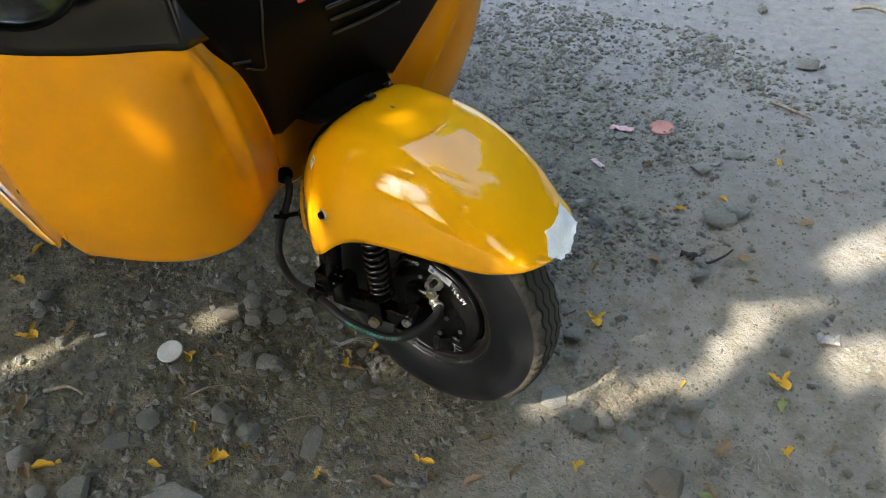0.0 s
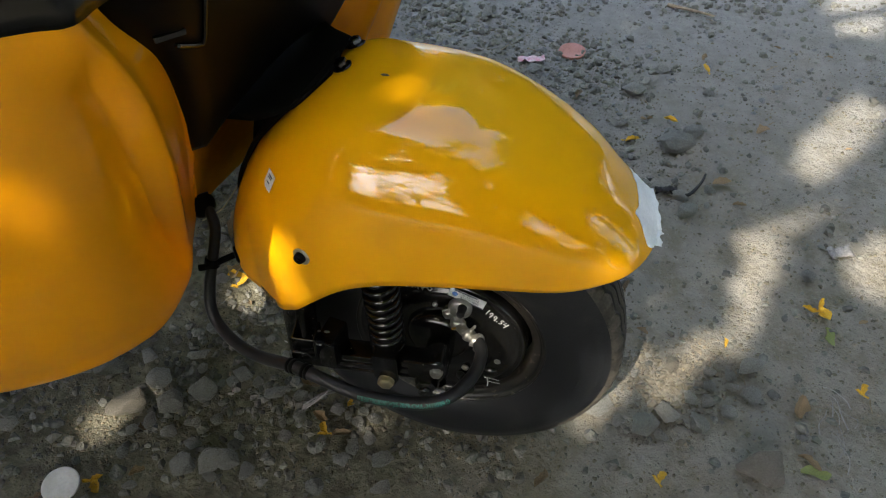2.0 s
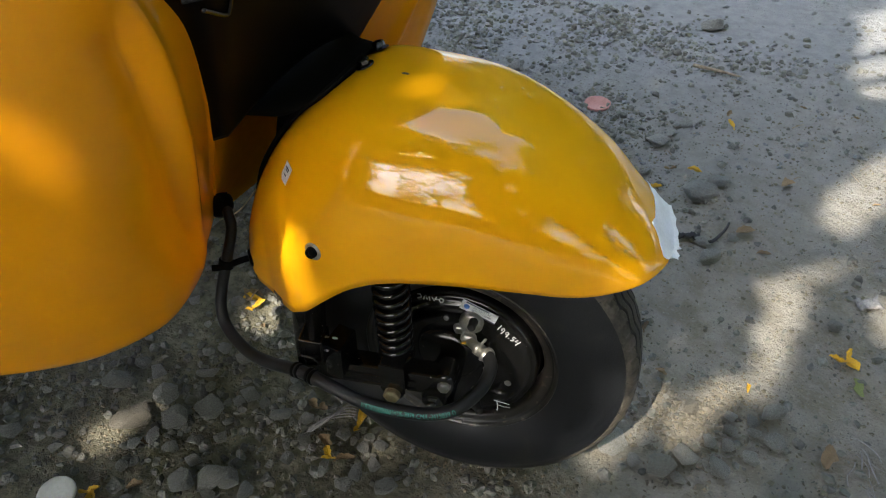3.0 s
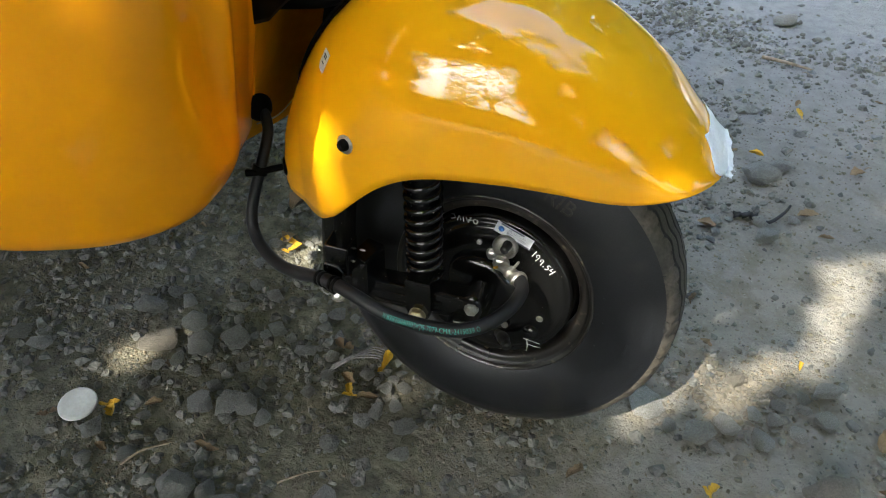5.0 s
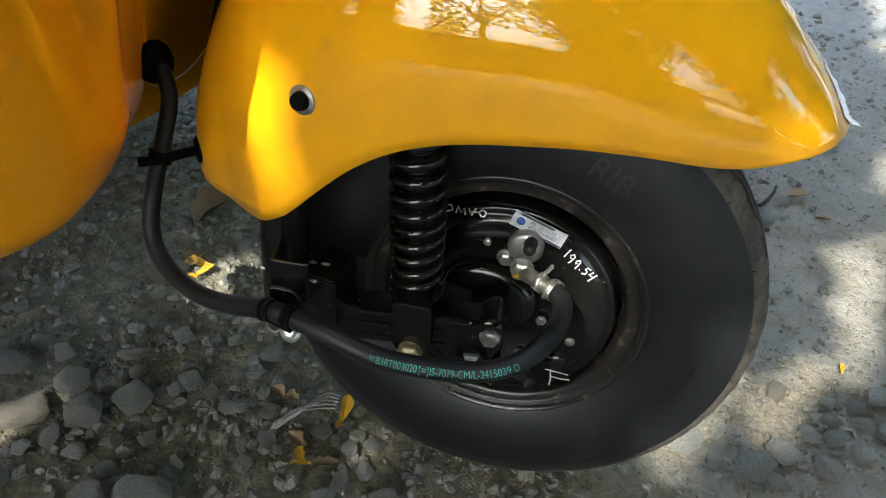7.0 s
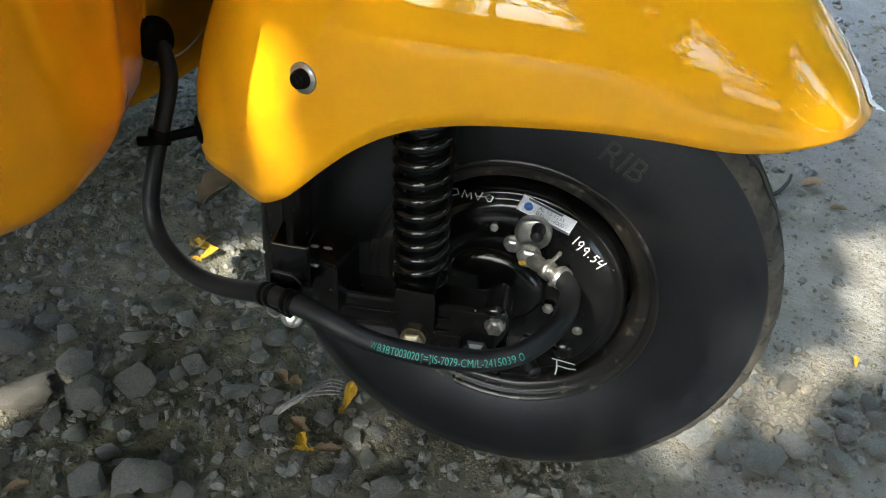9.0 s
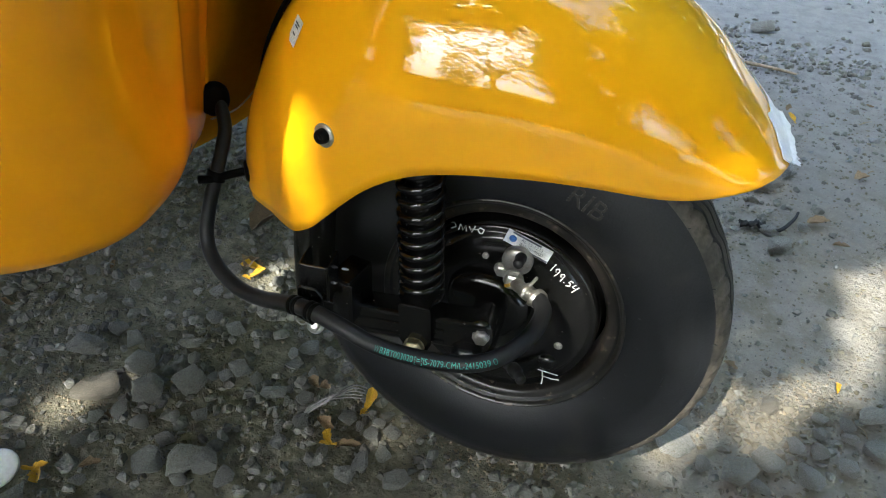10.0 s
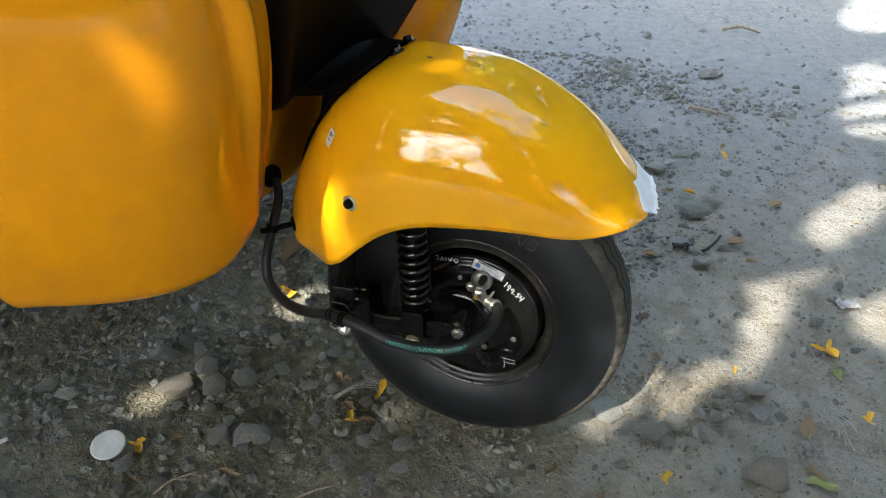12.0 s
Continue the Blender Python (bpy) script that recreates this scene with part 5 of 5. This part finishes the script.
def put_leaf(name, meshes, x, y, size, label, group, lift=0.004):
    ob = new(name, rng.choice(meshes))
    ob.location = (x, y, relief(x, y) + lift)
    ob.rotation_euler = (rng.uniform(-0.15, 0.15), rng.uniform(-0.15, 0.15), rng.uniform(0, 6.28))
    ob.scale = (size, size, size)
    return tagged(ob, label, "leaf", group)


YELLOW_AT = [(-0.470, 0.222, 0.042), (-0.478, 0.190, 0.036), (-0.560, -0.248, 0.040), (-1.186, -0.291, 0.055), (-0.265, -0.356, 0.037), (-0.298, -0.425, 0.052), (-0.386, -0.396, 0.032), (-0.596, -0.596, 0.049), (-0.422, -0.497, 0.04), (-0.083, -0.346, 0.026),
             (0.08, -0.214, 0.039), (-0.169, -0.020, 0.041), (-0.197, -0.087, 0.030), (0.722, 0.159, 0.029), (0.488, 0.214, 0.021), (0.381, 0.899, 0.038), (0.502, 1.125, 0.03),
             (0.289, 0.799, 0.034), (-1.049, -0.134, 0.035), (-1.232, -0.202, 0.041), (0.367, -0.075, 0.029)]
BROWN_AT = [(-0.775, -0.554, 0.046), (-0.819, -0.553, 0.044), (-0.882, -0.343, 0.049), (-0.583, -0.457, 0.029), (0.064, -0.28, 0.048), (0.19, -0.223, 0.043), (0.603, 0.09, 0.042), (0.591, 0.016, 0.037),
            (0.794, 0.214, 0.027), (-0.49, -0.606, 0.041), (-0.613, -0.646, 0.043), (-0.346, -0.249, 0.035), (-1.087, -0.12, 0.047), (-0.256, -0.001, 0.037), (0.265, -0.16, 0.036), (0.179, -0.083, 0.037),
            (0.189, 0.453, 0.036), (0.328, 0.573, 0.04), (0.489, 0.67, 0.041), (0.638, 0.909, 0.045), (0.157, 0.984, 0.047), (-0.190, -0.095, 0.034), (-0.205, -0.065, 0.03), (-0.545, 0.318, 0.10), (-0.500, 0.245, 0.05), (-0.36, 0.25, 0.06)]
for x, y, s in YELLOW_AT:
    put_leaf("yellow_leaf", YELLOWS, x, y, s * 1.15, "crumpled bright yellow fallen leaf on the earth", "yellow fallen leaves", 0.006)
WILTED = leaf_mesh("yellow_flower", [(0.52, 0.50, 0.30, 0.15, -1.2), (0.62, 0.20, 0.55, 0.25, 1.0), (0.58, 0.22, 0.55, 0.20, 2.7), (0.30, 0.26, 0.4, 0.5, -0.3)], LEAF_YELLOW, 41)
for x, y, s, turn in ((0.251, 0.314, 0.050, 0.2), (0.671, 0.338, 0.052, 0.35), (-0.968, -0.397, 0.060, 1.2)):
    bloom = new("yellow_flower", WILTED)
    bloom.location, bloom.rotation_euler, bloom.scale = (x, y, relief(x, y) + 0.006), (0, 0, turn), (s, s, s)
    tagged(bloom, "wilted yellow trumpet flower fallen on the earth", "flower", "fallen flowers")
for x, y, s in BROWN_AT:
    put_leaf("dry_leaf", BROWNS, x, y, s * 1.1, "curled dry brown leaf on the earth", "dry brown leaves", 0.005)
for _ in range(60):
    x, y = rng.uniform(-1.2, 1.0), rng.uniform(-0.75, 1.4)
    put_leaf("dry_leaf", BROWNS, x, y, rng.uniform(0.014, 0.03), "curled dry brown leaf on the earth", "dry brown leaves", 0.004)

disc = part("jar_lid", lathe("jar_lid", [(0.0, -0.0022), (0.024, -0.0022), (0.0285, -0.0030), (0.0300, -0.0022), (0.0305, 0.0), (0.028, 0.0)], 40, pose(-0.606, -0.262, relief(-0.606, -0.262) + 0.0135, -84, 6, 0)), CAP_WHITE)
tagged(disc, "dirty white plastic jar lid lying on gravel", "lid")
cap = part("plastic_lid", lathe("plastic_lid", [(0.0, -0.002), (0.031, -0.002), (0.034, -0.006), (0.0375, -0.006), (0.0385, 0.0), (0.036, 0.002)], 48, pose(0.131, 1.172, relief(0.131, 1.172) + 0.004, -88)), CAP_PINK)
tagged(cap, "faded pink plastic lid lying on the earth", "lid")


def scrap(name, x, y, a, b, turn, mat, label, category, bend=0.3, seed=0):
    """A creased scrap of sheet."""
    rows = []
    for i in range(9):
        rows.append([Vector(((i / 8 - 0.5) * a, (j / 5 - 0.5) * b * (0.8 + 0.35 * noise.noise(Vector((i * 0.6, seed, 0)))), 0.003 + bend * b * abs(noise.noise(Vector((i * 0.7, j * 0.6, seed + 3.0)))))) for j in range(6)])
    me = grid_mesh(name, rows)
    me.transform(pose(x, y, relief(x, y) + 0.003, 0, 0, turn))
    ob = part(name, me, mat)
    thick(ob, 0.0012, 1)
    return tagged(ob, label, category)


scrap("paper_scrap", 0.021, 1.108, 0.075, 0.032, 10, PAPER, "crumpled pale pink wrapper on the earth", "litter", 0.5, 1)
scrap("paper_scrap", 0.019, 0.904, 0.05, 0.018, -30, PAPER, "small torn pink wrapper on the earth", "litter", 0.5, 2)
scrap("rag", 0.385, 0.632, 0.05, 0.03, 5, CAP_DARK, "knotted black rag on the earth", "rag", 0.9, 3)
scrap("foil_scrap", -0.808, -0.309, 0.03, 0.012, 50, WHITE_LABEL, "small shiny silver scrap", "litter", 0.3, 4)
scrap("blue_scrap", 0.741, 0.508, 0.05, 0.034, 20, GREY_FIBRE, "crumpled dull blue-grey scrap", "litter", 0.6, 5)
OLIVES = [leaf_mesh("green_leaf", [(1.0, 0.42, 0.12, 0.06, 0.0)], LEAF_OLIVE, 31)]
put_leaf("green_leaf", OLIVES, 0.690, 0.262, 0.045, "flat olive green leaf on the earth", "olive fallen leaves")
put_leaf("green_leaf", OLIVES, 0.592, -0.012, 0.048, "flat olive green leaf on the earth", "olive fallen leaves")


def stick(name, pts, r, mat, label, category="twig"):
    pts = [(x, y, relief(x, y) + z) for x, y, z in pts]
    return tagged(part(name, tube(name, pts, lambda u: r * (1 - 0.5 * u), 18, 8), mat), label, category)


stick("twig", [(0.400, 0.640, 0.006), (0.43, 0.62, 0.010), (0.46, 0.66, 0.012), (0.475, 0.70, 0.008)], 0.005, CAP_DARK, "black cord end on the earth", "cord")
stick("twig", [(0.400, 1.480, 0.010), (0.47, 1.45, 0.012), (0.54, 1.43, 0.008)], 0.006, TWIG, "dry straight twig on the earth")
stick("twig", [(-0.47, -0.325, 0.008), (-0.45, -0.295, 0.014), (-0.42, -0.265, 0.010)], 0.0025, TWIG, "thin dry straw on gravel")
stick("twig", [(-0.78, -0.49, 0.010), (-0.735, -0.455, 0.016), (-0.69, -0.450, 0.010)], 0.005, TWIG, "curved dry stalk on gravel")
stick("twig", [(-0.23, -0.27, 0.006), (-0.20, -0.245, 0.010), (-0.17, -0.225, 0.006)], 0.002, TWIG, "thin dry straw on gravel")
stick("twig", [(0.53, 2.32, 0.01), (0.60, 2.31, 0.03), (0.68, 2.30, 0.01)], 0.008, TWIG, "curved dry stalk on the earth")
for k in range(5):
    a = k * 0.35
    stick("fibre", [(-0.255, -0.045 - 0.004 * k, 0.010), (-0.235 + 0.004 * k, -0.030 + 0.004 * math.sin(a * 5), 0.018 + 0.003 * k), (-0.205, -0.012 + 0.006 * k, 0.014), (-0.185, -0.004 + 0.005 * k, 0.010)], 0.0016, GREY_FIBRE, "frayed grey plastic fibre on gravel", "fibre")
for k in range(9):
    fx, fy, fa = 0.662 + rng.gauss(0, 0.016), 0.10 + rng.gauss(0, 0.03), rng.gauss(1.75, 0.45)
    fl = rng.uniform(0.012, 0.038)
    dx, dy = math.cos(fa) * fl, math.sin(fa) * fl
    stick("fibre", [(fx - dx, fy - dy, 0.005), (fx - dx * 0.3 + rng.gauss(0, 0.006), fy - dy * 0.3, 0.011), (fx + dx * 0.4, fy + dy * 0.4 + rng.gauss(0, 0.004), 0.010), (fx + dx, fy + dy, 0.005)], rng.uniform(0.0006, 0.0015), GREY_FIBRE, "frayed grey fibre strip on the earth", "fibre")
for _ in range(40):
    x, y, a, ln = rng.uniform(-1.1, 1.0), rng.uniform(-0.7, 1.6), rng.uniform(0, 6.28), rng.uniform(0.015, 0.045)
    dx, dy = math.cos(a) * ln, math.sin(a) * ln
    stick("twig", [(x, y, 0.005), (x + dx * 0.5 + dy * 0.1, y + dy * 0.5, 0.008), (x + dx, y + dy, 0.005)], rng.uniform(0.0008, 0.0018), TWIG, "tiny dry twig on the earth")

# ---- the tree that shades the place ----
E1 = Vector((0, 0, 1)).cross(SUN_DIR).normalized()
E2 = SUN_DIR.cross(E1)


def across(p):
    """A place seen along the sunbeams: sideways and up."""
    p = Vector(p)
    return p.dot(E1), p.dot(E2)


# beams between the boughs: the middle, the end and the width of each gap
EARTH_GAPS = [((0.378, 0.135), (0.430, 0.210), 0.008), ((0.525, 0.285), (0.595, 0.49), 0.016), ((0.665, 0.585), (0.73, 0.63), -0.006), ((0.73, 0.8), (0.88, 1.02), 0.035),
        ((0.95, 1.5), (1.05, 1.95), 0.065), ((1.15, 2.6), (1.25, 2.9), 0.1), ((0.8, 0.47), (1.15, 0.66), 0.036), ((0.95, 0.3), (1.2, 0.38), 0.04), ((-0.575, -0.105), (-0.62, -0.15), 0.01),
        ((-0.448, 0.195), (-0.462, 0.265), 0.03), ((-0.86, -0.36), (-0.93, -0.48), 0.006)]
BODY_GAPS = [((-0.18, -0.098, 0.515), (-0.186, -0.104, 0.395), -0.006), ((0.218, -0.062, 0.508), (0.226, -0.05, 0.518), -0.006), ((-0.07, -0.112, 0.56), (-0.068, -0.113, 0.555), -0.009),
        ((-0.04, 0, 0.67), (-0.05, 0, 0.67), -0.012), ((-0.264, -0.185, 0.55), (-0.287, -0.165, 0.48), -0.02), ((-0.475, -0.375, 0.645), (-0.445, -0.364, 0.615), -0.016),
        ((-0.445, -0.379, 0.805), (-0.425, -0.371, 0.775), -0.031), ((0.24, -0.0465, 0.272), (0.241, -0.0465, 0.3), 0.006), ((0.226, -0.0574, 0.163), (0.2, -0.052, 0.118), 0.006),
        ((0.08, -0.03, 0.345), (0.15, -0.033, 0.372), -0.008), ((0.066, -0.1, 0.35), (0.083, -0.083, 0.322), -0.002)]
GAPS = [(across((*a, 0)), across((*b, 0)), r) for a, b, r in EARTH_GAPS] + [(across(a), across(b), r) for a, b, r in BODY_GAPS]
WHEEL_TOP = Vector((0.0, -0.08, 0.6))


def foot(p):
    """Where the sunbeam through a place meets the earth."""
    return p - SUN_DIR * (p.z / SUN_DIR.z)


def thin(p, width):
    """True inside the looser part of the crown, round the sun as the wheel sees it."""
    return (p - WHEEL_TOP).angle(SUN_DIR) < width and p.dot(E1) > -0.09 and foot(p).x < 0.28 and foot(p).y > 0.1


GLADE = Vector((-0.10, -0.91, 0.40))


def in_glade(p):
    """True in the open side of the crown, low behind the viewer."""
    if foot(p).y > -0.9:
        return False
    a = (p - WHEEL_TOP).angle(GLADE)
    return noise.noise(p * 2.6) + 0.6 * noise.noise(p * 9.0) > (-0.40 if a < radians(13) else -0.06 if a < radians(32) else 9)


def in_gap(p, slack):
    qx, qy = p.dot(E1), p.dot(E2)
    for (ax, ay), (bx, by), r in GAPS:
        dx, dy, px, py = bx - ax, by - ay, qx - ax, qy - ay
        t = max(0.0, min(1.0, (px * dx + py * dy) / max(dx * dx + dy * dy, 1e-9)))
        if (px - t * dx) ** 2 + (py - t * dy) ** 2 < (r + slack) ** 2:
            return True
    return False


class Leaves:
    """Gathers many small folded leaves into one mesh."""

    def __init__(self, seed):
        self.rnd, self.verts, self.faces = random.Random(seed), [], []

    def add(self, p, ln, w, slack=None):
        rnd = self.rnd
        x = Vector((rnd.gauss(0, 1), rnd.gauss(0, 1), rnd.gauss(0, 0.5))).normalized()
        y = x.cross(Vector((rnd.gauss(0, 0.6), rnd.gauss(0, 0.6), 1))).normalized()
        if slack is not None and in_gap(p + x * ln * 0.5, slack):
            return
        z = x.cross(y)
        o = len(self.verts)
        self.verts += [p, p + x * ln * 0.45 + y * w + z * 0.01, p + x * ln, p + x * ln * 0.45 - y * w + z * 0.01]
        self.faces += [(o, o + 1, o + 2), (o, o + 2, o + 3)]


def boughs(tree, base, heart, spread, seed):
    """Trunk and limbs from the base to the heart of the crown."""
    rnd = random.Random(seed)
    fork = heart + Vector((base.x - heart.x, base.y - heart.y, 0)) * 0.25 + Vector((0, 0, -0.7))
    trunk = part("trunk", tube("trunk", [base + Vector((0, 0, -0.1)), base.lerp(fork, 0.3) + Vector((0.05, -0.1, 0.2)), base.lerp(fork, 0.65) + Vector((-0.05, 0.05, 0.2)), fork], lambda u: 0.17 - 0.09 * u, 30, 18), BARK, tree)
    for k in range(9):
        a = 2 * math.pi * k / 9 + rnd.random()
        tip = heart + Vector((math.cos(a) * spread, math.sin(a) * spread, 0.3 + 0.9 * rnd.random()))
        part("limb", tube("limb", [fork, heart.lerp(tip, 0.4) + Vector((0, 0, -0.25)), tip], lambda u: 0.06 * (1 - 0.8 * u), 14, 8), BARK, trunk)


def shade_tree():
    """The tree over the viewer: dense towards the sun, with gaps, and looser boughs round about."""
    tree = thing("shade_tree", "leafy green tree that shades the parked rickshaw", "tree")
    heart = Vector((0.1, 0.3, 0)) + SUN_DIR * 5.4 - E1 * 0.75 + E2 * 0.35
    boughs(tree, Vector((-2.6, -4.6, 0)), heart, 1.7, 4)
    lv = Leaves(11)
    rnd = lv.rnd
    while len(lv.faces) < 110000:
        a, b, c = rnd.uniform(-1, 1), rnd.uniform(-1, 1), rnd.uniform(-1, 1)
        if a * a + b * b > 1:
            continue
        edge = 1 - 0.18 * noise.noise(Vector((a * 3, b * 3, c)))
        p = heart + E1 * (a * 2.7 * edge) + E2 * (b * 2.5 * edge) + SUN_DIR * (c * 1.1)
        if p.z >= 2.3 and not (rnd.random() < 0.56 and thin(p, radians(18))) and not (in_glade(p) and rnd.random() < 0.9):
            lv.add(p, rnd.uniform(0.07, 0.12), rnd.uniform(0.030, 0.046), 0.035)
    for _ in range(250):
        az, el = rnd.uniform(math.pi * 0.85, math.pi * 2.15), radians(rnd.uniform(14, 80))
        far = rnd.uniform(4.2, 6.0)
        c = Vector((math.cos(az) * math.cos(el), math.sin(az) * math.cos(el), math.sin(el))) * far
        if c.z < 1.6:
            c.z = 1.6 + rnd.random()
        for _ in range(55):
            p = c + Vector((rnd.gauss(0, 0.20), rnd.gauss(0, 0.20), rnd.gauss(0, 0.14)))
            if not (rnd.random() < 0.56 and thin(p, radians(18))) and not (in_glade(p) and rnd.random() < 0.9):
                lv.add(p, rnd.uniform(0.08, 0.14), rnd.uniform(0.035, 0.055), 0.05)
    # leaves added to block stray sun on the side of the mudguard
    for _ in range(900):
        a, r = rnd.uniform(0, 2 * math.pi), 0.2 * math.sqrt(rnd.random())
        p = Vector((0.055, -0.095, 0.545)) + SUN_DIR * rnd.uniform(4.6, 5.6) + E1 * (math.cos(a) * r) + E2 * (math.sin(a) * r * 0.6)
        lv.add(p, rnd.uniform(0.06, 0.09), rnd.uniform(0.025, 0.035), 0.045)
    # more added leaves, to block a sun streak by the rim of the cowl
    for _ in range(500):
        a, r = rnd.uniform(0, 2 * math.pi), 0.16 * math.sqrt(rnd.random())
        p = Vector((-0.245, -0.22, 0.76)) + SUN_DIR * rnd.uniform(4.4, 5.4) + E1 * (math.cos(a) * r) + E2 * (math.sin(a) * r)
        lv.add(p, rnd.uniform(0.06, 0.09), rnd.uniform(0.025, 0.035), 0.045)
    # sprays of leaves against the sky behind the viewer
    way = GLADE.normalized()
    side, up = way.cross(Vector((0, 0, 1))).normalized(), Vector((0, 0, 1))
    for _ in range(70):
        c = WHEEL_TOP + (way + side * rnd.uniform(-0.5, 0.5) + up * rnd.uniform(-0.42, 0.35)).normalized() * rnd.uniform(4.2, 5.2)
        long = Vector((rnd.gauss(0, 1), rnd.gauss(0, 0.3), rnd.gauss(0, 0.6))).normalized() * 0.30
        for _ in range(16):
            lv.add(c + long * rnd.uniform(-1, 1) + Vector((rnd.gauss(0, 0.05), rnd.gauss(0, 0.05), rnd.gauss(0, 0.05))), rnd.uniform(0.06, 0.11), rnd.uniform(0.02, 0.034), 0.05)
    # leaves added to close a sun leak on the earth in front of the wheel
    for _ in range(220):
        a, r = rnd.uniform(0, 2 * math.pi), 0.085 * math.sqrt(rnd.random())
        p = Vector((0.28, -0.08, 0)) + SUN_DIR * rnd.uniform(4.6, 5.4) + E1 * (math.cos(a) * r) + E2 * (math.sin(a) * r)
        lv.add(p, rnd.uniform(0.06, 0.09), rnd.uniform(0.025, 0.035), 0.045)
    # unseen looser boughs, added to dim the earth on the open side of the yard
    for _ in range(9500):
        a, r = rnd.uniform(0, 2 * math.pi), math.sqrt(rnd.random())
        p = Vector((3.9, 1.2, 0)) + SUN_DIR * rnd.uniform(7.0, 8.6) + E1 * (math.cos(a) * r * 2.1) + E2 * (math.sin(a) * r * 1.9)
        lv.add(p, rnd.uniform(0.12, 0.2), rnd.uniform(0.05, 0.08), 0.05)
    # unseen upper boughs, added to shade the earth on the viewer's side
    for _ in range(2300):
        a, r = rnd.uniform(0, 2 * math.pi), math.sqrt(rnd.random())
        p = Vector((-0.4, -1.9, 0)) + SUN_DIR * rnd.uniform(7.6, 8.8) + E1 * (math.cos(a) * r * 1.5) + E2 * (math.sin(a) * r * 1.0)
        lv.add(p, rnd.uniform(0.12, 0.2), rnd.uniform(0.05, 0.08), 0.05)
    part("crown", mesh_of("crown", lv.verts, lv.faces, False), LEAF_GREEN, tree, "dense green leaves with gaps of sky")


def far_tree(base, heart, radii, count, seed, opening):
    """An unseen tree added to hold back sky light; opening: a way and a width in which it leaves the sky free."""
    tree = thing("screen_tree", "broad green tree out of view, added to hold back sky light", "tree", group="trees round the yard")
    boughs(tree, Vector(base), Vector(heart), radii[0] * 0.6, seed)
    lv = Leaves(seed)
    rnd = lv.rnd
    for _ in range(count):
        d = Vector((rnd.gauss(0, 1), rnd.gauss(0, 1), rnd.gauss(0, 1))).normalized() * rnd.uniform(0.55, 1.0)
        c = Vector(heart) + Vector((d.x * radii[0], d.y * radii[1], d.z * radii[2]))
        for _ in range(40):
            p = c + Vector((rnd.gauss(0, 0.26), rnd.gauss(0, 0.26), rnd.gauss(0, 0.2)))
            way = (p - Vector((0, 0, 0.6))).normalized()
            if way.angle(opening[0]) > opening[1]:
                lv.add(p, rnd.uniform(0.16, 0.24), rnd.uniform(0.07, 0.11), 0.08)
    part("crown", mesh_of("crown", lv.verts, lv.faces, False), LEAF_GREEN, tree, "dense green leaves")


shade_tree()
OPENING = (Vector((0.15, 0.59, 0.78)).normalized(), radians(12))
# unseen trees, set to darken reflections and keep sky light off the cowl
far_tree((1.5, 7.5, 0), (1.5, 6.2, 4.0), (2.8, 2.0, 3.8), 460, 21, OPENING)
far_tree((-3.5, 6.5, 0), (-3.0, 5.6, 4.2), (2.5, 2.0, 3.0), 260, 22, OPENING)
far_tree((6.4, 3.5, 0), (5.6, 3.0, 3.9), (2.0, 2.8, 3.8), 560, 23, OPENING)
far_tree((6.4, -2.2, 0), (5.6, -1.8, 3.9), (2.0, 2.8, 3.8), 560, 24, OPENING)
far_tree((3.6, -6.2, 0), (3.2, -5.6, 3.2), (2.6, 1.8, 2.9), 300, 25, OPENING)
far_tree((-6.4, -3.4, 0), (-5.4, -3.0, 3.2), (2.0, 2.0, 2.9), 240, 26, OPENING)
far_tree((3.0, -8.2, 0), (2.9, -7.6, 3.0), (1.5, 1.5, 2.9), 240, 27, OPENING)
far_tree((-4.2, -5.9, 0), (-3.9, -5.3, 2.7), (1.4, 1.4, 2.6), 240, 28, OPENING)

# unseen dark wall, added to cut the bright horizon out of the paint's reflections
WALL = material("dull_screen", (0.17, 0.155, 0.13), 0.9, tint=(0.11, 0.10, 0.085), scale=1.5, fine=25, bump=0.01, bump_scale=12)
screen_wall = part("wall_south", box("wall_south", (14.0, 0.2, 0.95), pose(-1.0, -5.3, 0.45), 0.01), WALL)
tagged(screen_wall, "unseen low wall added to cut bright ground and horizon from reflections", "wall", kind="structure")
far_tree((4.8, 6.6, 0), (4.4, 5.9, 3.0), (2.0, 1.8, 2.9), 320, 29, OPENING)
far_tree((-0.3, -8.8, 0), (-0.4, -8.2, 2.5), (2.4, 1.0, 2.2), 30, 30, OPENING)
